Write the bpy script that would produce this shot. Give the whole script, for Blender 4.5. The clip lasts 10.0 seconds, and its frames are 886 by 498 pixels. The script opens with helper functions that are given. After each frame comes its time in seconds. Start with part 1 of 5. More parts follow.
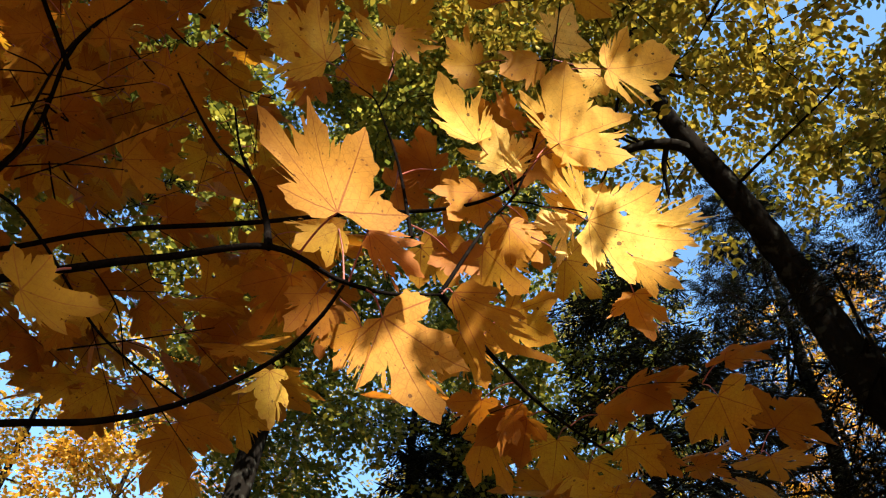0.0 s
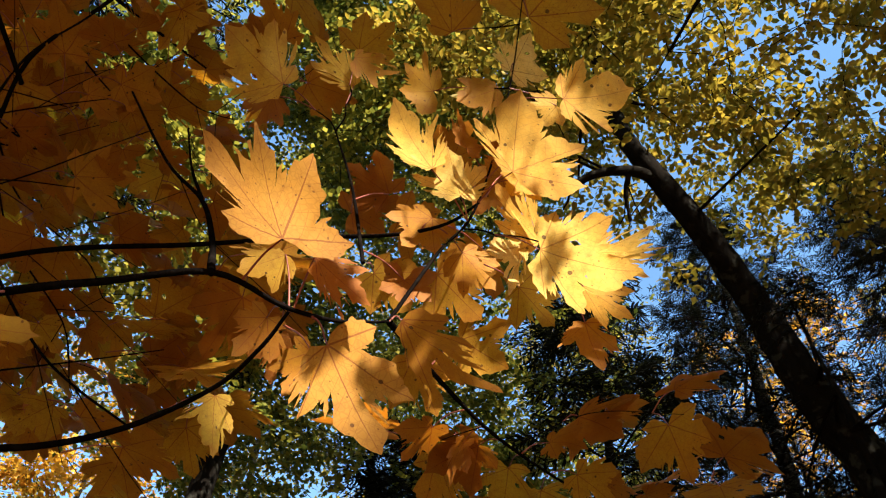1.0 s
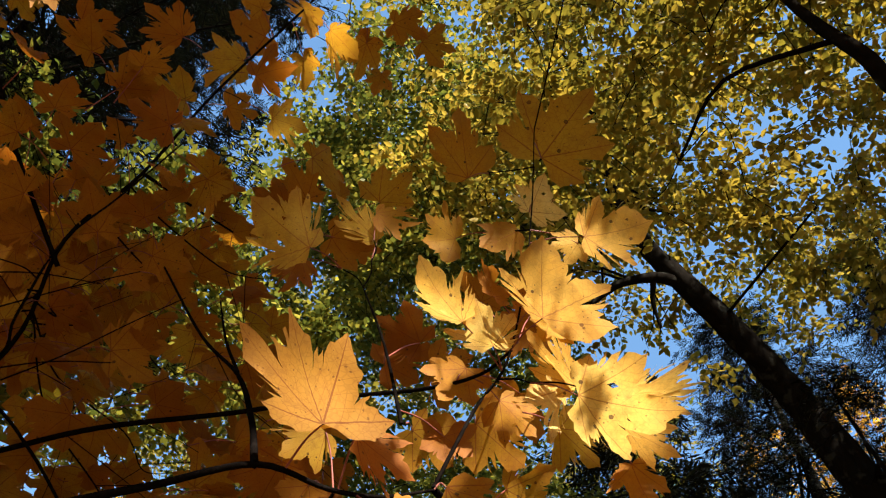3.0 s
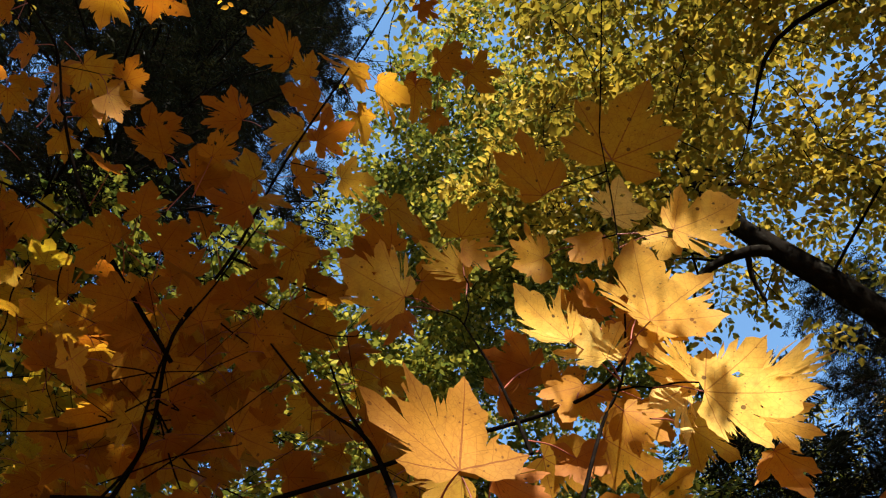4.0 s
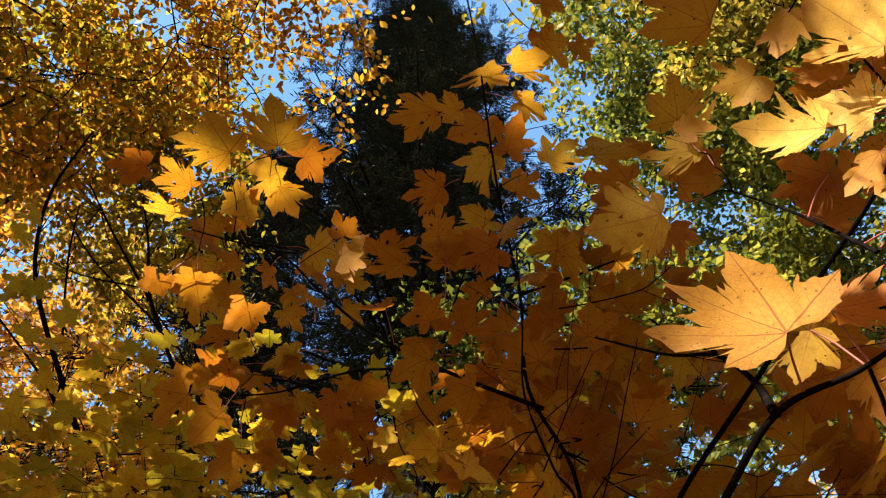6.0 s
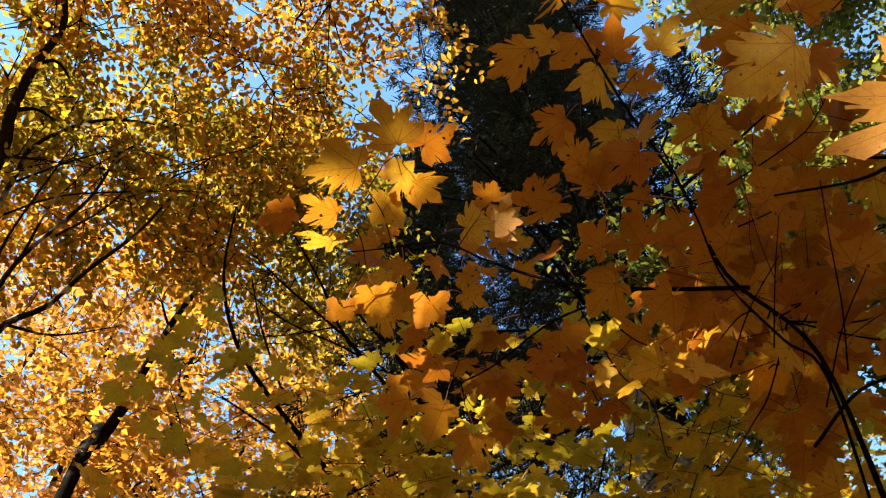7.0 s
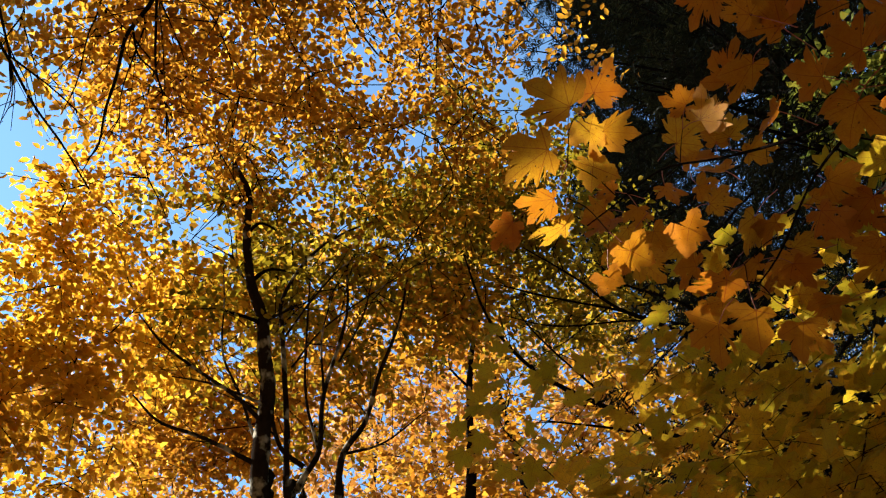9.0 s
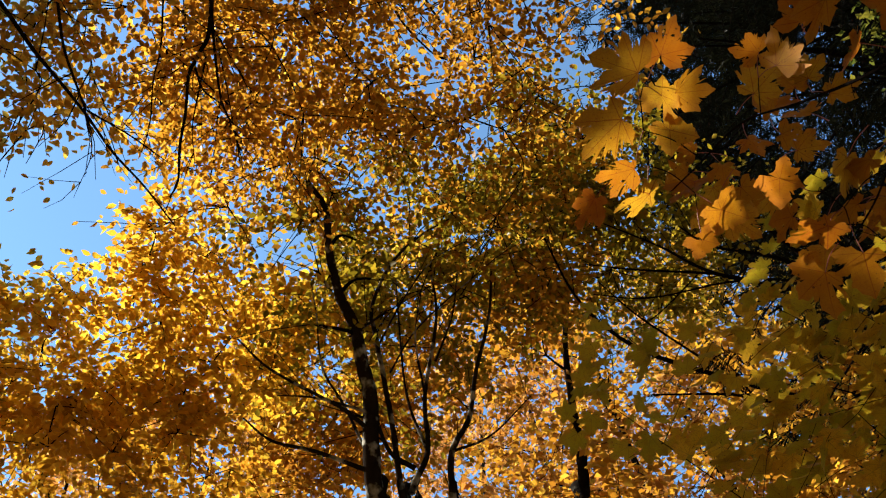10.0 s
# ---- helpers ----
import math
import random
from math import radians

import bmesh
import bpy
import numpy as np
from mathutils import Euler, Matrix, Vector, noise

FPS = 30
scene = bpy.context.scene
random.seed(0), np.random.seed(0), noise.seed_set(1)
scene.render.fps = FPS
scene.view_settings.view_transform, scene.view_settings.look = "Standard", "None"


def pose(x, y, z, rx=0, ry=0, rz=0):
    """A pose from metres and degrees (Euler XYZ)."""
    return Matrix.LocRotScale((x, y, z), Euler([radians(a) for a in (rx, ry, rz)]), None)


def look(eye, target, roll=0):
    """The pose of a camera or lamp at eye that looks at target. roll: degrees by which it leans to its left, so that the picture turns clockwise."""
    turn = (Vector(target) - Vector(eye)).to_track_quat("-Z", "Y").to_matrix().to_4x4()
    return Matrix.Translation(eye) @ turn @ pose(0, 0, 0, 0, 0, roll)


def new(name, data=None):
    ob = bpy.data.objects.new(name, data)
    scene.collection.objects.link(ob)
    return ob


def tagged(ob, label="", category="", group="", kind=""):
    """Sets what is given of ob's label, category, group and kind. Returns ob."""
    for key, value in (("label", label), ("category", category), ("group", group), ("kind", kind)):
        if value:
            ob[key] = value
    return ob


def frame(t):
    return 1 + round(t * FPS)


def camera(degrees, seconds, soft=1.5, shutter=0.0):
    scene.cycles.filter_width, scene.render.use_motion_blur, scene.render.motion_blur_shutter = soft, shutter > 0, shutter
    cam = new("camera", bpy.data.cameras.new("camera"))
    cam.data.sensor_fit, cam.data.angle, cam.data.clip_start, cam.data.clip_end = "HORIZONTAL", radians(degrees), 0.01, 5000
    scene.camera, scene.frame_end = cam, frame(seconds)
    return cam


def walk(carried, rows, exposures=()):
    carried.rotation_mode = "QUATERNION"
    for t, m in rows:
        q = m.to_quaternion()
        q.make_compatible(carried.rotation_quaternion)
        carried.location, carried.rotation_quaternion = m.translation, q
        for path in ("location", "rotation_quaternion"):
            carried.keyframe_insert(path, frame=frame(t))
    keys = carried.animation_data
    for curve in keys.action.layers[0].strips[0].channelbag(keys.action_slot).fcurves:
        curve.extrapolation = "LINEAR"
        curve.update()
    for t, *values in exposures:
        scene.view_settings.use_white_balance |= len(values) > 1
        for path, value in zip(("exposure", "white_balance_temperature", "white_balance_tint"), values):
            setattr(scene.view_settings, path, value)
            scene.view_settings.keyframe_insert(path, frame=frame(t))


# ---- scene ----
from mathutils import geometry

# The camera: carried by one standing person who looks up and turns on the spot.
cam = camera(55.6, 10.0, soft=1.2)
ROWS = [
    (0.0, 0.0000, 0.0000, 1.6000, 142.00, -4.00, 0.00),
    (0.5, 0.0029, -0.0017, 1.6020, 142.78, -3.57, -1.43),
    (1.0, 0.0156, -0.0045, 1.6059, 143.58, -2.76, -2.29),
    (1.5, 0.0219, -0.0116, 1.6105, 144.82, -1.95, -2.81),
    (2.0, 0.0214, -0.0196, 1.6157, 146.42, -1.84, -2.05),
    (2.5, 0.0170, -0.0388, 1.6223, 148.89, -1.78, -0.29),
    (2.7, 0.0133, -0.0421, 1.6230, 150.01, -1.64, 0.64),
    (3.8, -0.0001, -0.0540, 1.6257, 153.13, -1.35, 12.48),
    (4.0, -0.0016, -0.0554, 1.6260, 152.89, -0.94, 15.76),
    (4.5, -0.0030, -0.0425, 1.6260, 152.44, 0.68, 25.69),
    (5.0, -0.0039, -0.0304, 1.6275, 152.43, 2.55, 36.46),
    (5.5, 0.0266, -0.0129, 1.6281, 152.71, 1.98, 50.13),
    (6.0, 0.0669, 0.0043, 1.6339, 151.90, 1.06, 63.28),
    (6.2, 0.0770, 0.0086, 1.6354, 151.29, 1.00, 68.47),
    (7.3, 0.0287, 0.0103, 1.6200, 150.60, 2.74, 94.18),
    (7.5, 0.0244, 0.0109, 1.6184, 150.71, 2.81, 98.33),
    (8.0, 0.0220, 0.0035, 1.6203, 151.19, 2.95, 106.53),
    (8.5, 0.0236, -0.0056, 1.6180, 151.80, 3.11, 114.12),
    (9.0, 0.0249, -0.0145, 1.6167, 152.37, 3.83, 122.28),
    (9.5, 0.0294, -0.0208, 1.6148, 152.55, 3.27, 127.96),
    (10.0, 0.0325, -0.0325, 1.6187, 152.45, 2.78, 131.66),
]
walk(cam, [(t, pose(x, y, z, rx, ry, rz)) for t, x, y, z, rx, ry, rz in ROWS],
     exposures=[(0.0, 2.2), (2.5, 1.94), (4.0, 1.92), (5.0, 2.05), (6.0, 2.28), (7.5, 2.4), (8.5, 2.12), (10.0, 1.6)])

# ---- world and sun ----
SUN_AZ, SUN_EL = -155.0, 35.0          # degrees; azimuth to the left of north (+y)


def compass(az, d, z):
    """A place by azimuth, distance from the standing point and height."""
    a = radians(az)
    return Vector((-math.sin(a) * d, math.cos(a) * d, z))


SUN = Vector((*compass(SUN_AZ, math.cos(radians(SUN_EL)), 0).xy, math.sin(radians(SUN_EL))))
world = bpy.data.worlds.new("sky")
scene.world = world
world.use_nodes = True
sky = world.node_tree.nodes.new("ShaderNodeTexSky")
sky.sky_type, sky.sun_disc = "NISHITA", False
sky.sun_elevation, sky.sun_rotation = radians(SUN_EL), radians(-SUN_AZ)
sky.air_density, sky.dust_density, sky.ozone_density = 1.0, 0.0, 0.5
background = world.node_tree.nodes["Background"]
background.inputs["Strength"].default_value = 0.105
clear = world.node_tree.nodes.new("ShaderNodeMix")
clear.data_type, clear.blend_type = "RGBA", "MULTIPLY"
clear.inputs[0].default_value, clear.inputs[7].default_value = 1.0, (0.80, 1.0, 1.04, 1)
world.node_tree.links.new(sky.outputs[0], clear.inputs[6])
world.node_tree.links.new(clear.outputs[2], background.inputs["Color"])
sun = new("sun", bpy.data.lights.new("sun", "SUN"))
sun.data.energy, sun.data.angle, sun.data.color = 5.0, radians(0.53), (1.0, 0.93, 0.82)
sun.matrix_world = look(SUN * 50, (0, 0, 0))


# ---- materials ----
def material(name):
    m = bpy.data.materials.new(name)
    m.use_nodes = True
    m.node_tree.nodes.clear()
    return m, m.node_tree.nodes, m.node_tree.links


def ramp(nodes, stops):
    r = nodes.new("ShaderNodeValToRGB")
    while len(r.color_ramp.elements) < len(stops):
        r.color_ramp.elements.new(0.5)
    for e, (p, c) in zip(r.color_ramp.elements, stops):
        e.position, e.color = p, (*c, 1)
    return r


def calc(nodes, links, op, a, b=None, c=None):
    n = nodes.new("ShaderNodeMath")
    n.operation = op
    for i, v in enumerate((a, b, c)):
        if v is None:
            continue
        if isinstance(v, (int, float)):
            n.inputs[i].default_value = v
        else:
            links.new(v, n.inputs[i])
    return n.outputs[0]


def mix_colour(nodes, links, fac, a, b, blend="MIX"):
    n = nodes.new("ShaderNodeMix")
    n.data_type, n.blend_type = "RGBA", blend
    for sock, v in ((n.inputs[0], fac), (n.inputs[6], a), (n.inputs[7], b)):
        if isinstance(v, (int, float)):
            sock.default_value = v
        elif isinstance(v, tuple):
            sock.default_value = (*v, 1)
        else:
            links.new(v, sock)
    return n.outputs[2]


def leaf_shader(nodes, links, colour, thin, through_share, rough, bump=None, gloss=0.12):
    """A blade: light reflected on the lit side, and light let through, of a purer colour."""
    p = nodes.new("ShaderNodeBsdfPrincipled")
    p.inputs["Roughness"].default_value = rough
    p.inputs["Specular IOR Level"].default_value = gloss
    links.new(colour, p.inputs["Base Color"])
    t = nodes.new("ShaderNodeBsdfTranslucent")
    links.new(thin, t.inputs["Color"])
    if bump is not None:
        links.new(bump, p.inputs["Normal"])
    m = nodes.new("ShaderNodeMixShader")
    m.inputs[0].default_value = through_share
    links.new(p.outputs[0], m.inputs[1])
    links.new(t.outputs[0], m.inputs[2])
    out = nodes.new("ShaderNodeOutputMaterial")
    links.new(m.outputs[0], out.inputs["Surface"])


def maple_leaf_material(name, stops, joined, vein=(0.20, 0.030, 0.008)):
    """Autumn maple blade: five red veins from the foot, side veins, mottling, brown spots."""
    m, nodes, links = material(name)
    if joined:
        rnd = nodes.new("ShaderNodeNewGeometry").outputs["Random Per Island"]
    else:
        rnd = nodes.new("ShaderNodeObjectInfo").outputs["Random"]
    uv = nodes.new("ShaderNodeUVMap")
    uv.uv_map = "blade"
    sep = nodes.new("ShaderNodeSeparateXYZ")
    links.new(uv.outputs[0], sep.inputs[0])
    x, y = sep.outputs[0], sep.outputs[1]
    ax = calc(nodes, links, "ABSOLUTE", x)
    # distance to the nearest of the main veins, with the side veins leaving them at an angle
    veins = None
    for angle in (0.0, 44.0, 88.0):
        s, c = math.sin(radians(angle)), math.cos(radians(angle))
        along = calc(nodes, links, "ADD", calc(nodes, links, "MULTIPLY", ax, s), calc(nodes, links, "MULTIPLY", y, c))
        off = calc(nodes, links, "ABSOLUTE", calc(nodes, links, "SUBTRACT", calc(nodes, links, "MULTIPLY", ax, c), calc(nodes, links, "MULTIPLY", y, s)))
        width = calc(nodes, links, "MULTIPLY_ADD", along, -0.005, 0.0080)
        main = calc(nodes, links, "MULTIPLY", calc(nodes, links, "LESS_THAN", off, width), calc(nodes, links, "GREATER_THAN", along, 0.0))
        ph = calc(nodes, links, "FRACT", calc(nodes, links, "MULTIPLY", calc(nodes, links, "SUBTRACT", along, calc(nodes, links, "MULTIPLY", off, 0.9)), 7.5))
        side = calc(nodes, links, "MULTIPLY", calc(nodes, links, "LESS_THAN", ph, 0.05), calc(nodes, links, "LESS_THAN", off, 0.2))
        side = calc(nodes, links, "MULTIPLY", side, calc(nodes, links, "GREATER_THAN", along, 0.12))
        both = calc(nodes, links, "MAXIMUM", main, calc(nodes, links, "MULTIPLY", side, 0.4))
        veins = both if veins is None else calc(nodes, links, "MAXIMUM", veins, both)
    shift = nodes.new("ShaderNodeVectorMath")
    shift.operation = "ADD"
    comb = nodes.new("ShaderNodeCombineXYZ")
    links.new(calc(nodes, links, "MULTIPLY", rnd, 37.0), comb.inputs[0])
    links.new(calc(nodes, links, "MULTIPLY", rnd, 11.0), comb.inputs[2])
    links.new(uv.outputs[0], shift.inputs[0])
    links.new(comb.outputs[0], shift.inputs[1])
    blotch = nodes.new("ShaderNodeTexNoise")
    blotch.inputs["Scale"].default_value, blotch.inputs["Detail"].default_value = 2.6, 4.0
    links.new(shift.outputs[0], blotch.inputs["Vector"])
    grain = nodes.new("ShaderNodeTexNoise")
    grain.inputs["Scale"].default_value, grain.inputs["Detail"].default_value = 45.0, 3.0
    links.new(shift.outputs[0], grain.inputs["Vector"])
    tone = calc(nodes, links, "ADD", calc(nodes, links, "MULTIPLY_ADD", rnd, 0.8, -0.12), calc(nodes, links, "MULTIPLY", blotch.outputs[0], 0.55))
    tone = calc(nodes, links, "ADD", tone, calc(nodes, links, "MULTIPLY_ADD", grain.outputs[0], 0.12, -0.08))
    base = ramp(nodes, stops)
    links.new(tone, base.inputs[0])
    spots = nodes.new("ShaderNodeTexVoronoi")
    spots.inputs["Scale"].default_value = 7.0
    links.new(shift.outputs[0], spots.inputs["Vector"])
    few = nodes.new("ShaderNodeSeparateColor")
    links.new(spots.outputs["Color"], few.inputs[0])
    spot = calc(nodes, links, "MULTIPLY", calc(nodes, links, "LESS_THAN", spots.outputs["Distance"], 0.17), calc(nodes, links, "GREATER_THAN", few.outputs[0], 0.72))
    colour = mix_colour(nodes, links, calc(nodes, links, "MULTIPLY", veins, 0.7), base.outputs[0], vein)
    colour = mix_colour(nodes, links, calc(nodes, links, "MULTIPLY", spot, 0.85), colour, (0.06, 0.025, 0.01))
    specks = nodes.new("ShaderNodeTexVoronoi")
    specks.inputs["Scale"].default_value = 24.0
    links.new(shift.outputs[0], specks.inputs["Vector"])
    some = nodes.new("ShaderNodeSeparateColor")
    links.new(specks.outputs["Color"], some.inputs[0])
    speck = calc(nodes, links, "MULTIPLY", calc(nodes, links, "LESS_THAN", specks.outputs["Distance"], 0.22), calc(nodes, links, "GREATER_THAN", some.outputs[1], 0.86))
    colour = mix_colour(nodes, links, calc(nodes, links, "MULTIPLY", speck, 0.7), colour, (0.10, 0.035, 0.01))
    # tired brown clouds
    cloud = nodes.new("ShaderNodeTexNoise")
    cloud.inputs["Scale"].default_value, cloud.inputs["Detail"].default_value, cloud.inputs["Roughness"].default_value = 5.5, 6.0, 0.65
    links.new(shift.outputs[0], cloud.inputs["Vector"])
    tired = ramp(nodes, [(0.50, (0, 0, 0)), (0.72, (1, 1, 1))])
    links.new(cloud.outputs[0], tired.inputs[0])
    colour = mix_colour(nodes, links, calc(nodes, links, "MULTIPLY", tired.outputs[0], 0.45), colour, (0.30, 0.10, 0.015))
    # browned rim, uneven, and the fine net between the veins
    mid = calc(nodes, links, "SUBTRACT", y, 0.28)
    far_out = calc(nodes, links, "SQRT", calc(nodes, links, "ADD", calc(nodes, links, "MULTIPLY", x, x), calc(nodes, links, "MULTIPLY", mid, mid)))
    rimmed = ramp(nodes, [(0.30, (0, 0, 0)), (0.75, (1, 1, 1))])
    links.new(calc(nodes, links, "MULTIPLY", far_out, calc(nodes, links, "MULTIPLY_ADD", blotch.outputs[0], 1.6, 0.1)), rimmed.inputs[0])
    colour = mix_colour(nodes, links, calc(nodes, links, "MULTIPLY", rimmed.outputs[0], 0.55), colour, (0.36, 0.13, 0.02))
    net = nodes.new("ShaderNodeTexVoronoi")
    net.feature = "DISTANCE_TO_EDGE"
    net.inputs["Scale"].default_value = 16.0
    links.new(shift.outputs[0], net.inputs["Vector"])
    colour = mix_colour(nodes, links, calc(nodes, links, "MULTIPLY", calc(nodes, links, "LESS_THAN", net.outputs["Distance"], 0.06), 0.16), colour, vein)
    pale = mix_colour(nodes, links, 0.08, colour, (0.55, 0.34, 0.12))
    bump = nodes.new("ShaderNodeBump")
    bump.inputs["Strength"].default_value, bump.inputs["Distance"].default_value = 0.25, 0.001
    links.new(calc(nodes, links, "ADD", calc(nodes, links, "MULTIPLY", grain.outputs[0], 0.5), veins), bump.inputs["Height"])
    leaf_shader(nodes, links, pale, colour, 0.5, 0.6, bump.outputs[0])
    return m


def small_leaf_material(name, stops, share=0.5, gloss=0.12):
    """Small far blades: a colour each, of a range."""
    m, nodes, links = material(name)
    rnd = nodes.new("ShaderNodeNewGeometry").outputs["Random Per Island"]
    co = nodes.new("ShaderNodeTexCoord").outputs["Object"]
    patch = nodes.new("ShaderNodeTexNoise")
    patch.inputs["Scale"].default_value, patch.inputs["Detail"].default_value = 0.55, 3.0
    links.new(co, patch.inputs["Vector"])
    tone = calc(nodes, links, "ADD", calc(nodes, links, "MULTIPLY", rnd, 0.55), calc(nodes, links, "MULTIPLY_ADD", patch.outputs[0], 1.1, -0.32))
    base = ramp(nodes, stops)
    links.new(tone, base.inputs[0])
    leaf_shader(nodes, links, base.outputs[0], base.outputs[0], share, 0.45, gloss=gloss)
    return m


def bark_material(name, dark, pale, scale):
    m, nodes, links = material(name)
    co = nodes.new("ShaderNodeTexCoord").outputs["Object"]
    stretch = nodes.new("ShaderNodeMapping")
    stretch.inputs["Scale"].default_value = (1, 1, 0.25)
    links.new(co, stretch.inputs[0])
    n1 = nodes.new("ShaderNodeTexNoise")
    n1.inputs["Scale"].default_value, n1.inputs["Detail"].default_value, n1.inputs["Roughness"].default_value = scale, 8.0, 0.65
    links.new(stretch.outputs[0], n1.inputs["Vector"])
    n2 = nodes.new("ShaderNodeTexNoise")
    n2.inputs["Scale"].default_value, n2.inputs["Detail"].default_value = scale * 0.7, 5.0
    links.new(co, n2.inputs["Vector"])
    lichen = ramp(nodes, [(0.56, (0, 0, 0)), (0.66, (1, 1, 1))])
    links.new(n2.outputs[0], lichen.inputs[0])
    base = ramp(nodes, [(0.35, dark), (0.7, tuple(2.2 * v for v in dark))])
    links.new(n1.outputs[0], base.inputs[0])
    colour = mix_colour(nodes, links, lichen.outputs[0], base.outputs[0], pale)
    p = nodes.new("ShaderNodeBsdfPrincipled")
    p.inputs["Roughness"].default_value = 0.9
    p.inputs["Specular IOR Level"].default_value = 0.0
    links.new(colour, p.inputs["Base Color"])
    bump = nodes.new("ShaderNodeBump")
    bump.inputs["Strength"].default_value, bump.inputs["Distance"].default_value = 0.8, 0.01
    links.new(n1.outputs[0], bump.inputs["Height"])
    links.new(bump.outputs[0], p.inputs["Normal"])
    out = nodes.new("ShaderNodeOutputMaterial")
    links.new(p.outputs[0], out.inputs["Surface"])
    return m


def ground_material():
    m, nodes, links = material("leaf litter")
    co = nodes.new("ShaderNodeTexCoord").outputs["Object"]
    v = nodes.new("ShaderNodeTexVoronoi")
    v.inputs["Scale"].default_value = 14.0
    links.new(co, v.inputs["Vector"])
    n = nodes.new("ShaderNodeTexNoise")
    n.inputs["Scale"].default_value, n.inputs["Detail"].default_value = 0.6, 6.0
    links.new(co, n.inputs["Vector"])
    s = nodes.new("ShaderNodeSeparateColor")
    links.new(v.outputs["Color"], s.inputs[0])
    r = ramp(nodes, [(0.1, (0.04, 0.024, 0.012)), (0.5, (0.15, 0.075, 0.024)), (0.9, (0.28, 0.15, 0.04))])
    links.new(calc(nodes, links, "ADD", calc(nodes, links, "MULTIPLY", s.outputs[0], 0.6), calc(nodes, links, "MULTIPLY", n.outputs[0], 0.5)), r.inputs[0])
    p = nodes.new("ShaderNodeBsdfPrincipled")
    p.inputs["Roughness"].default_value = 0.9
    links.new(r.outputs[0], p.inputs["Base Color"])
    bump = nodes.new("ShaderNodeBump")
    bump.inputs["Distance"].default_value = 0.03
    links.new(v.outputs["Distance"], bump.inputs["Height"])
    links.new(bump.outputs[0], p.inputs["Normal"])
    out = nodes.new("ShaderNodeOutputMaterial")
    links.new(p.outputs[0], out.inputs["Surface"])
    return m


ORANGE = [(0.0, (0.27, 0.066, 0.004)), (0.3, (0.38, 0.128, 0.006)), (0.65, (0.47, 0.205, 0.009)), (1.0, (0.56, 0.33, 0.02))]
OLIVE = [(0.0, (0.30, 0.27, 0.012)), (0.4, (0.47, 0.36, 0.018)), (0.75, (0.62, 0.40, 0.020)), (1.0, (0.72, 0.40, 0.022))]
# rosy stops: leaf colour raised over the orange, with some sunlight put in
SUNLIT_ROSY = [(0.0, (0.40, 0.11, 0.010)), (0.5, (0.54, 0.20, 0.018)), (1.0, (0.66, 0.32, 0.04))]
M_MAPLE = maple_leaf_material("orange maple blade", ORANGE, False)
# yellow and golden stops: sunlight put into the colour of the lit leaves
SUNLIT_YELLOW = [(0.0, (0.42, 0.17, 0.010)), (0.5, (0.58, 0.30, 0.020)), (1.0, (0.72, 0.46, 0.05))]
SUNLIT_GOLD = [(0.0, (0.78, 0.40, 0.04)), (0.5, (0.93, 0.60, 0.11)), (1.0, (0.95, 0.74, 0.26))]
M_MAPLE_SUNLIT_GOLD = maple_leaf_material("sunlit golden maple blade", SUNLIT_GOLD, False, (0.45, 0.16, 0.03))
M_MAPLE_SUNLIT_YELLOW = maple_leaf_material("sunlit yellow maple blade", SUNLIT_YELLOW, False, (0.40, 0.12, 0.02))
M_MAPLE_SUNLIT_ROSY = maple_leaf_material("sunlit rosy maple blade", SUNLIT_ROSY, False)
M_MAPLE_MANY = maple_leaf_material("orange maple blades", ORANGE, True)
M_OLIVE_MANY = maple_leaf_material("yellow-green maple blades", OLIVE, True, (0.20, 0.12, 0.02))
M_GREEN = small_leaf_material("yellow-green leaves", [(0.0, (0.035, 0.055, 0.012)), (0.4, (0.095, 0.11, 0.016)), (0.7, (0.24, 0.21, 0.025)), (1.0, (0.52, 0.42, 0.06))])
M_MIXED = small_leaf_material("turning beech leaves", [(0.0, (0.06, 0.065, 0.010)), (0.4, (0.20, 0.155, 0.016)), (0.75, (0.38, 0.26, 0.03)), (1.0, (0.62, 0.44, 0.07))])
M_GOLD = small_leaf_material("golden beech leaves", [(0.0, (0.17, 0.060, 0.008)), (0.4, (0.40, 0.175, 0.014)), (0.75, (0.60, 0.32, 0.026)), (1.0, (0.82, 0.57, 0.08))], 0.64)
M_YELLOW = small_leaf_material("yellow leaves", [(0.0, (0.30, 0.135, 0.010)), (0.45, (0.60, 0.31, 0.018)), (1.0, (0.92, 0.65, 0.06))], 0.62)
M_OLIVE = small_leaf_material("olive-gold leaves", [(0.0, (0.06, 0.055, 0.006)), (0.5, (0.23, 0.17, 0.010)), (1.0, (0.48, 0.33, 0.022))], 0.5)
M_RUST = small_leaf_material("rust-orange leaves", [(0.0, (0.24, 0.08, 0.014)), (0.5, (0.56, 0.24, 0.04)), (1.0, (0.80, 0.46, 0.14))], 0.5)
M_FAR = small_leaf_material("far autumn foliage", [(0.0, (0.05, 0.05, 0.012)), (0.4, (0.16, 0.10, 0.015)), (0.75, (0.36, 0.20, 0.03)), (1.0, (0.55, 0.33, 0.07))], 0.4)
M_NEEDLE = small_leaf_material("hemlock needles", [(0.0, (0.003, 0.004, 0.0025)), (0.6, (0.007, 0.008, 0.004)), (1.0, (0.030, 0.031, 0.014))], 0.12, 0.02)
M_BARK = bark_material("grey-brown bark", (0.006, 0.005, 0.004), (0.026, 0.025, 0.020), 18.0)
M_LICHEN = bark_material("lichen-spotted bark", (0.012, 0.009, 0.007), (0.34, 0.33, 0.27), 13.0)
